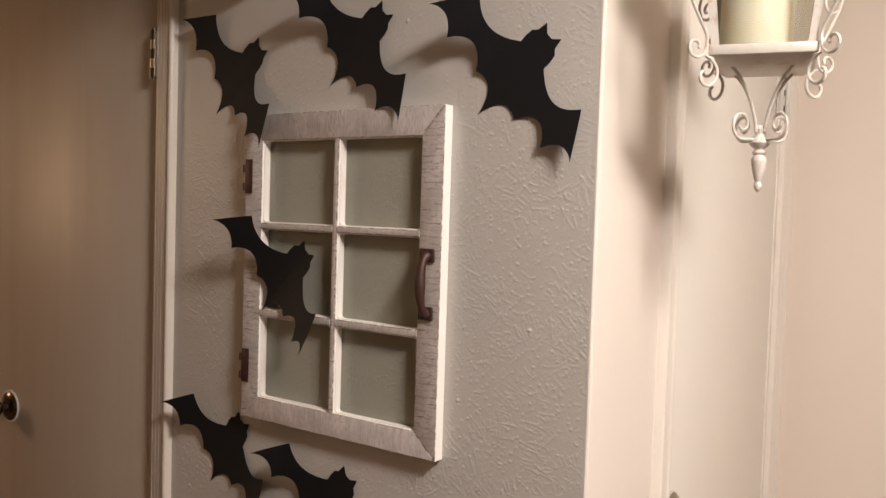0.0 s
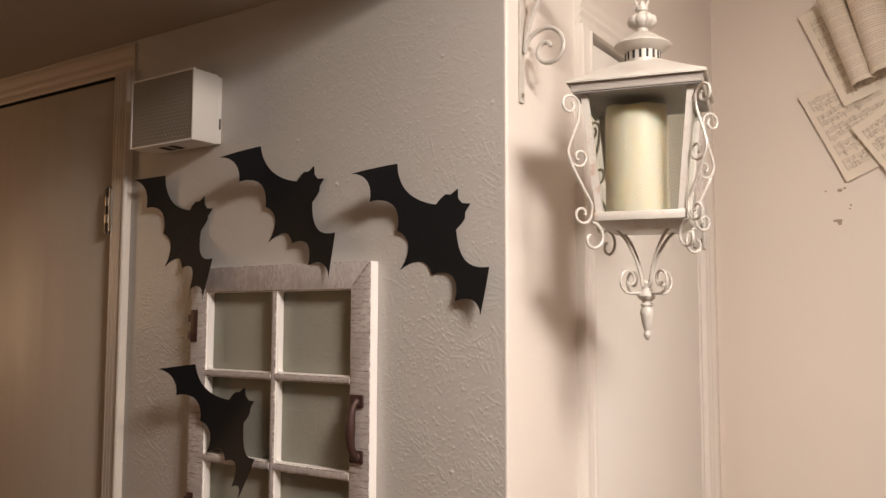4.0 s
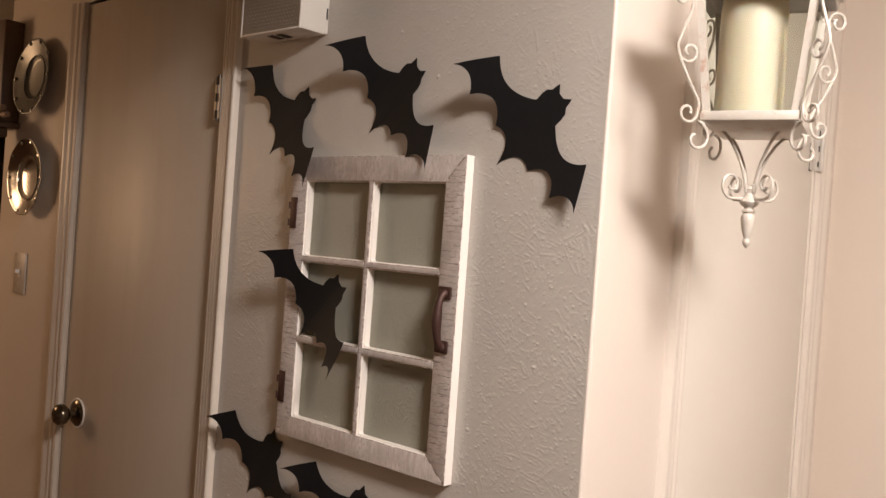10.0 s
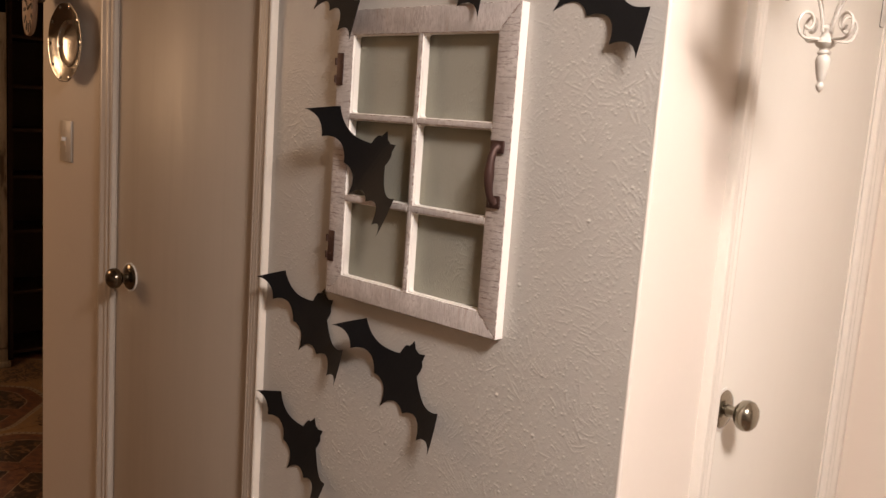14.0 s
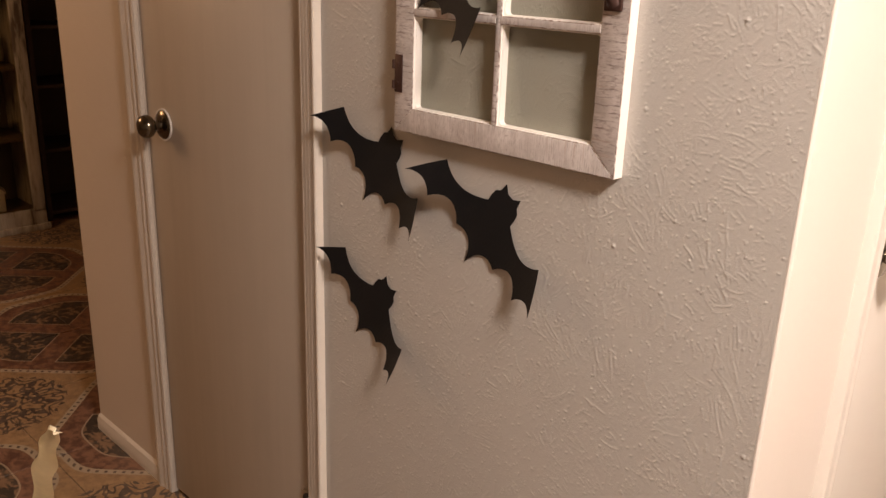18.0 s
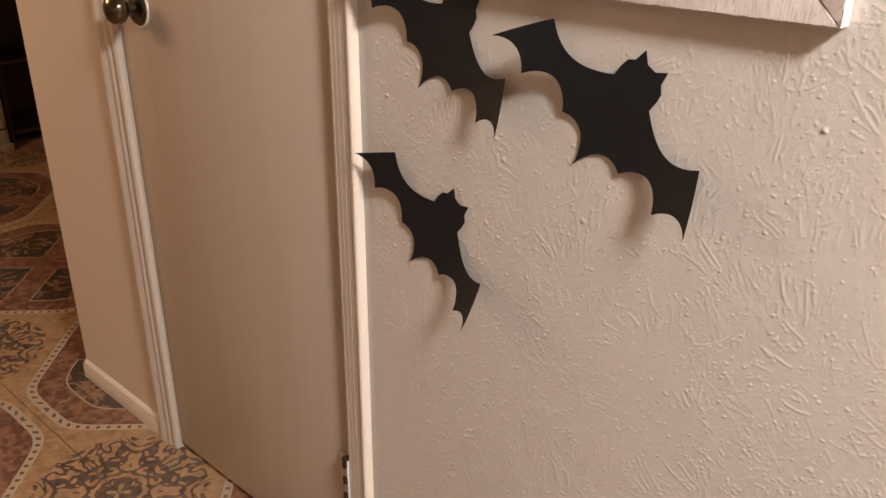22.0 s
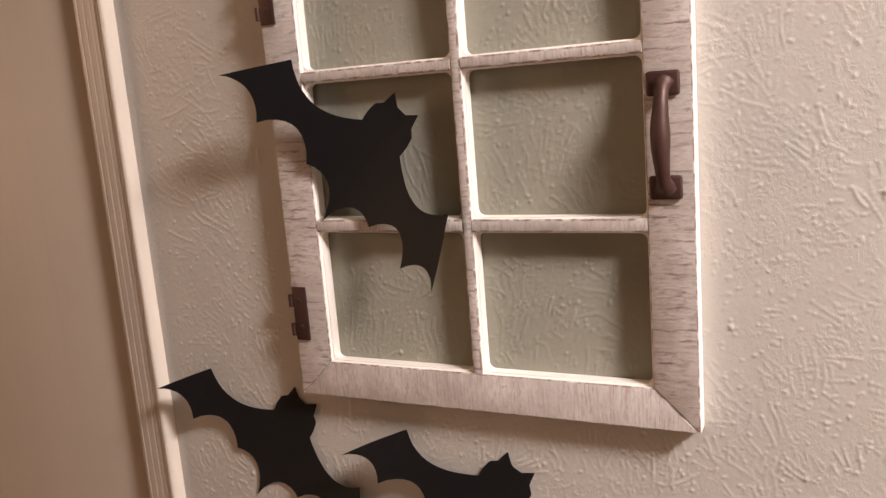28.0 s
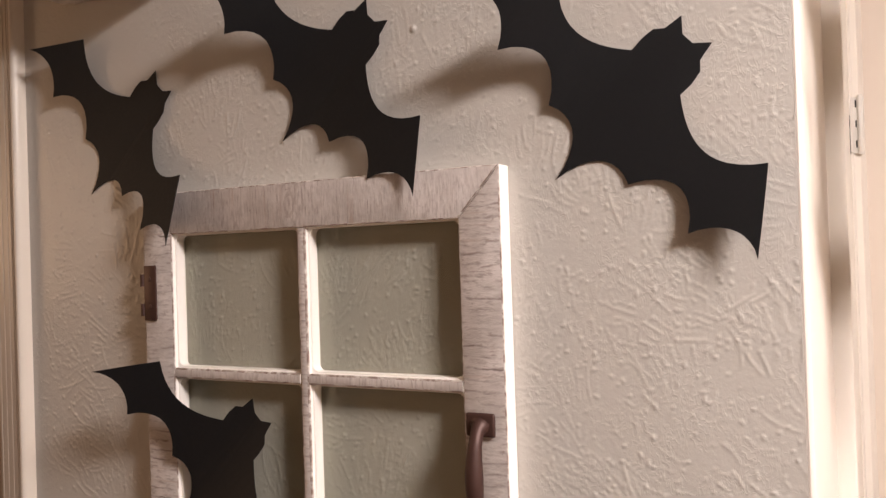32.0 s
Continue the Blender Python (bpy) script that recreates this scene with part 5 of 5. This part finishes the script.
# ---- dried corn leaf beside the camera's way ----
leafthing = thing("corn_stalk", "dried pale corn stalk with a curling leaf", "corn stalk")
spine = smooth_line([(-0.97, 0.33, 0.72), (-0.90, 0.315, 0.82), (-0.795, 0.294, 0.922), (-0.715, 0.274, 0.993), (-0.661, 0.263, 1.036), (-0.631, 0.2555, 1.067), (-0.6165, 0.2525, 1.0825), (-0.6105, 0.2512, 1.0868), (-0.6070, 0.2505, 1.0850)], 7)
bm = bmesh.new()
prev, n = None, len(spine)
side = Vector((0.62, 0.55, -0.50)).normalized()
front = Vector((0.55, -0.80, 0.2)).normalized()
for i, p in enumerate(spine):
    k = i / (n - 1)
    wide = 0.0085 * (1 - k ** 1.5) * (0.75 + 0.5 * math.sin(math.pi * min(1, k * 1.1))) + 0.0010
    wob = 0.0025 * math.sin(9 * k) + 0.0012 * math.sin(31 * k)
    row = []
    for a, dep in ((-1.0, 0.0), (-0.6, 0.006), (-0.2, 0.0085), (0.25, 0.0075), (0.65, 0.005), (1.0, 0.0)):
        row.append(bm.verts.new(p + side * (a * wide + wob) + front * (dep * (1 - 0.7 * k) + 0.0009 * math.sin(17 * a + 5 * k))))
    if prev:
        for a in range(5):
            bm.faces.new((prev[a], prev[a + 1], row[a + 1], row[a]))
    prev = row
bmesh.ops.solidify(bm, geom=bm.faces[:], thickness=0.0012)
part("leaf", bm, M_HUSK, leafthing, "pale dried husk leaf with a hooked tip")
part("stalk", add_tube(bmesh.new(), smooth_line([(-1.13, 0.36, FLOOR), (-1.10, 0.36, 0.30), (-1.03, 0.345, 0.58), (-0.97, 0.33, 0.735)], 6), 0.013, 10, lambda k: 1 - 0.45 * k), M_STALK, leafthing)

# ---- dining room: china cabinet and its contents ----
CXF, CY0, CY1, CD = -4.575, 1.065, 1.68, 0.36
cab = thing("china_cabinet", "distressed white wooden display cabinet with dishes on its shelves", "cabinet")
for y in (CY0, CY1 - 0.062):
    part("front_stile", box((CXF - 0.03, y, FLOOR + 0.10), (CXF, y + 0.062, 1.92), 0.004), M_CABINET, cab)
part("plinth", box((CXF - 0.03, CY0, FLOOR), (CXF, CY1, FLOOR + 0.115), 0.004), M_CABINET, cab, "moulded base rail")
part("plinth_lip", box((CXF - 0.01, CY0 - 0.012, FLOOR), (CXF + 0.012, CY1 + 0.012, FLOOR + 0.035), 0.004), M_CABINET, cab)
part("top_rail", box((CXF - 0.03, CY0, 1.84), (CXF, CY1, 1.92), 0.004), M_CABINET, cab)
part("top", box((CXF - CD, CY0 - 0.02, 1.92), (CXF + 0.02, CY1 + 0.02, 1.96), 0.004), M_CABINET, cab)
part("back", box((CXF - CD, CY0, FLOOR), (CXF - CD + 0.012, CY1, 1.92)), M_DIALDK, cab, "brown wooden back panel")
part("side_panel", box((CXF - CD + 0.012, CY1 - 0.02, FLOOR), (CXF - 0.03, CY1, 1.92)), M_CABINET, cab)
for x0, x1 in ((CXF - CD + 0.012, CXF - CD + 0.06), (CXF - 0.075, CXF - 0.03)):
    part("side_stile", box((x0, CY0, FLOOR), (x1, CY0 + 0.02, 1.92), 0.003), M_CABINET, cab)
for z0, z1 in ((FLOOR, 0.11), (0.80, 0.86), (1.84, 1.92)):
    part("side_rail", box((CXF - CD + 0.06, CY0, z0), (CXF - 0.075, CY0 + 0.02, z1), 0.003), M_CABINET, cab)
SHELVES = (0.068, 0.458, 0.812, 1.18, 1.50)
for z in SHELVES:
    part("shelf", box((CXF - CD + 0.012, CY0 + 0.02, z - 0.018), (CXF - 0.032, CY1 - 0.02, z), 0.002), M_DIALDK, cab, "dark wooden shelf")

# the pane's tint puts the interior's shade into the glass colour
part("glass_front", box((CXF - 0.018, CY0 + 0.058, FLOOR + 0.11), (CXF - 0.014, CY1 - 0.058, 1.845)), M_GLASSDIM, cab, "glass front, tinted to dim the unlit shelves")


def standing_plate(y, z, r, lean):
    ob = single("dinner_plate", lathe([(0, 0.0), (r * 0.6, 0.0), (r * 0.68, 0.006), (r, 0.014), (r * 0.99, 0.017), (r * 0.66, 0.010), (r * 0.58, 0.005), (0, 0.005)], 28), M_CERAMIC,
                "white ceramic plate standing on edge in a rack", "plate", group="plates in the cabinet")
    ob.matrix_world = Matrix.Translation((CXF - 0.16, y, z + r - 0.001)) @ Matrix.Rotation(radians(90 + lean), 4, "X") @ Matrix.Rotation(radians(18), 4, "Y")


for i in range(8):
    standing_plate(1.112 + i * 0.038, SHELVES[1], 0.086, 4)


def bowl(x, y, z, r, h, label):
    single("bowl", lathe([(0, 0), (r * 0.5, 0), (r * 0.55, 0.008), (r * 0.86, h * 0.5), (r, h), (r * 0.97, h), (r * 0.8, h * 0.5), (r * 0.45, 0.014), (0, 0.012)], 28), M_CERAMIC, label, "bowl", (x, y, z), "bowls in the cabinet")


bowl(CXF - 0.15, 1.482, SHELVES[1], 0.078, 0.118, "white ceramic bowl on the cabinet shelf")
bowl(CXF - 0.19, 1.30, SHELVES[2], 0.07, 0.10, "white ceramic bowl on the upper shelf")


def little_house(x, y, z, w, h, turn, label):
    ob = thing("ceramic_house", label, "ceramic house", (x, y, z), "ceramic houses in the cabinet")
    ob.rotation_euler = (0, 0, radians(turn))
    part("wall", box((-w * 0.4, -w / 2, 0), (w * 0.4, w / 2, h * 0.6), 0.002), M_CERAMIC, ob)
    bm = bmesh.new()
    ends = [[bm.verts.new(p) for p in ((xx, -w * 0.58, h * 0.58), (xx, w * 0.58, h * 0.58), (xx, 0, h))] for xx in (-w * 0.46, w * 0.46)]
    bm.faces.new(ends[0])
    bm.faces.new(ends[1])
    for i in range(3):
        bm.faces.new((ends[0][i], ends[0][(i + 1) % 3], ends[1][(i + 1) % 3], ends[1][i]))
    roof = part("roof", bm, M_CERAMIC, ob)
    part("chimney", box((-w * 0.1, w * 0.12, h * 0.75), (w * 0.06, w * 0.26, h * 1.02)), M_CERAMIC, roof)
    part("door_hole", lathe([(0, 0.001), (w * 0.12, 0.001), (w * 0.12, 0)], 14, Matrix.Translation((w * 0.4, 0, h * 0.38)) @ Matrix.Rotation(radians(90), 4, "Y")), M_SLOT, ob, "dark round opening")


for x, y, w, h, turn in ((CXF - 0.10, 1.140, 0.080, 0.125, 12), (CXF - 0.09, 1.222, 0.085, 0.165, -8), (CXF - 0.10, 1.315, 0.09, 0.135, 5), (CXF - 0.20, 1.175, 0.08, 0.20, 20)):
    little_house(x, y, SHELVES[0], w, h, turn, "white ceramic village house on the bottom shelf")
little_house(CXF - 0.17, 1.475, SHELVES[0], 0.115, 0.165, -14, "grey ceramic birdhouse on the bottom shelf")


def ceramic_tree(x, y, z, r, h):
    single("ceramic_tree", lathe([(0, 0), (r * 0.35, 0), (r * 0.3, h * 0.12), (r, h * 0.16), (r * 0.55, h * 0.45), (r * 0.75, h * 0.47), (r * 0.35, h * 0.75), (r * 0.5, h * 0.77), (0, h)], 14, Matrix(), lambda a, q: 1 + 0.12 * math.cos(7 * a)),
           M_CERAMIC, "small white ceramic tree among the village houses", "ceramic tree", (x, y, z), "ceramic trees in the cabinet")


for x, y, r, h in ((-0.075, 1.17, 0.028, 0.10), (-0.07, 1.26, 0.024, 0.085), (-0.08, 1.355, 0.03, 0.11), (-0.22, 1.40, 0.035, 0.15), (-0.12, 1.40, 0.026, 0.09), (-0.21, 1.12, 0.03, 0.14)):
    ceramic_tree(CXF + x, y, SHELVES[0], r, h)


def jug(x, y, z, r, h):
    ob = thing("jug", "pale ceramic jug on the upper shelf", "jug", (x, y, z), "jugs in the cabinet")
    part("body", lathe([(0, 0), (r * 0.8, 0), (r, h * 0.3), (r * 0.9, h * 0.6), (r * 0.55, h * 0.8), (r * 0.7, h), (r * 0.62, h), (r * 0.48, h * 0.8), (0, h * 0.7)], 24), M_CERAMIC, ob)
    part("handle", add_tube(bmesh.new(), smooth_line([(0, r * 0.6, h * 0.85), (0, r * 1.4, h * 0.75), (0, r * 1.4, h * 0.45), (0, r * 0.9, h * 0.35)], 5), 0.006, 8), M_CERAMIC, ob)


jug(CXF - 0.13, 1.16, SHELVES[2], 0.05, 0.17)
jug(CXF - 0.13, 1.47, SHELVES[2], 0.055, 0.20)
jug(CXF - 0.17, 1.38, SHELVES[3], 0.05, 0.19)
jug(CXF - 0.15, 1.20, SHELVES[3], 0.06, 0.22)

shelfunit = thing("dark_bookcase", "dark-stained open bookcase in the unlit corner", "bookcase")
BX = -4.70
for y in (1.73, 2.62):
    part("side", box((BX - 0.36, y, FLOOR), (BX, y + 0.025, 2.0), 0.003), M_DARKWOOD, shelfunit)
for z in (0.02, 0.36, 0.70, 1.00, 1.255, 1.488, 1.75, 1.98):
    part("shelf", box((BX - 0.36, 1.755, z - 0.018), (BX, 2.62, z), 0.002), M_DARKWOOD, shelfunit)
part("back", box((BX - 0.372, 1.73, FLOOR), (BX - 0.36, 2.645, 2.0)), M_DARKWOOD, shelfunit)

# ---- lamps' fittings ----
fit_ = thing("ceiling_light", "flat round white ceiling lamp", "ceiling light")
part("base", lathe([(0, 2.3765), (0.125, 2.378), (0.138, 2.390), (0.140, ZHIGH), (0, ZHIGH)], 32, Matrix.Translation((0.56, 0.37, 0))), M_PLASTIC, fit_)

# ---- floor tiles ----
bm = box((-TILE / 2 + 0.0012, -TILE / 2 + 0.0012, -0.01), (TILE / 2 - 0.0012, TILE / 2 - 0.0012, 0), 0.0015, 1)
tile_mesh = mesh_of("tile", bm, M_TILE)
for i in range(-7, 10):
    for j in range(-6, 6):
        x, y = CX + TILE * (i + 0.5), CY + TILE * (j + 0.5)
        if -5.3 < x < 1.95 and -2.1 < y < 2.9:
            t_ob = new("tile", tile_mesh)
            t_ob.parent = floor
            t_ob.location = (x, y, FLOOR)
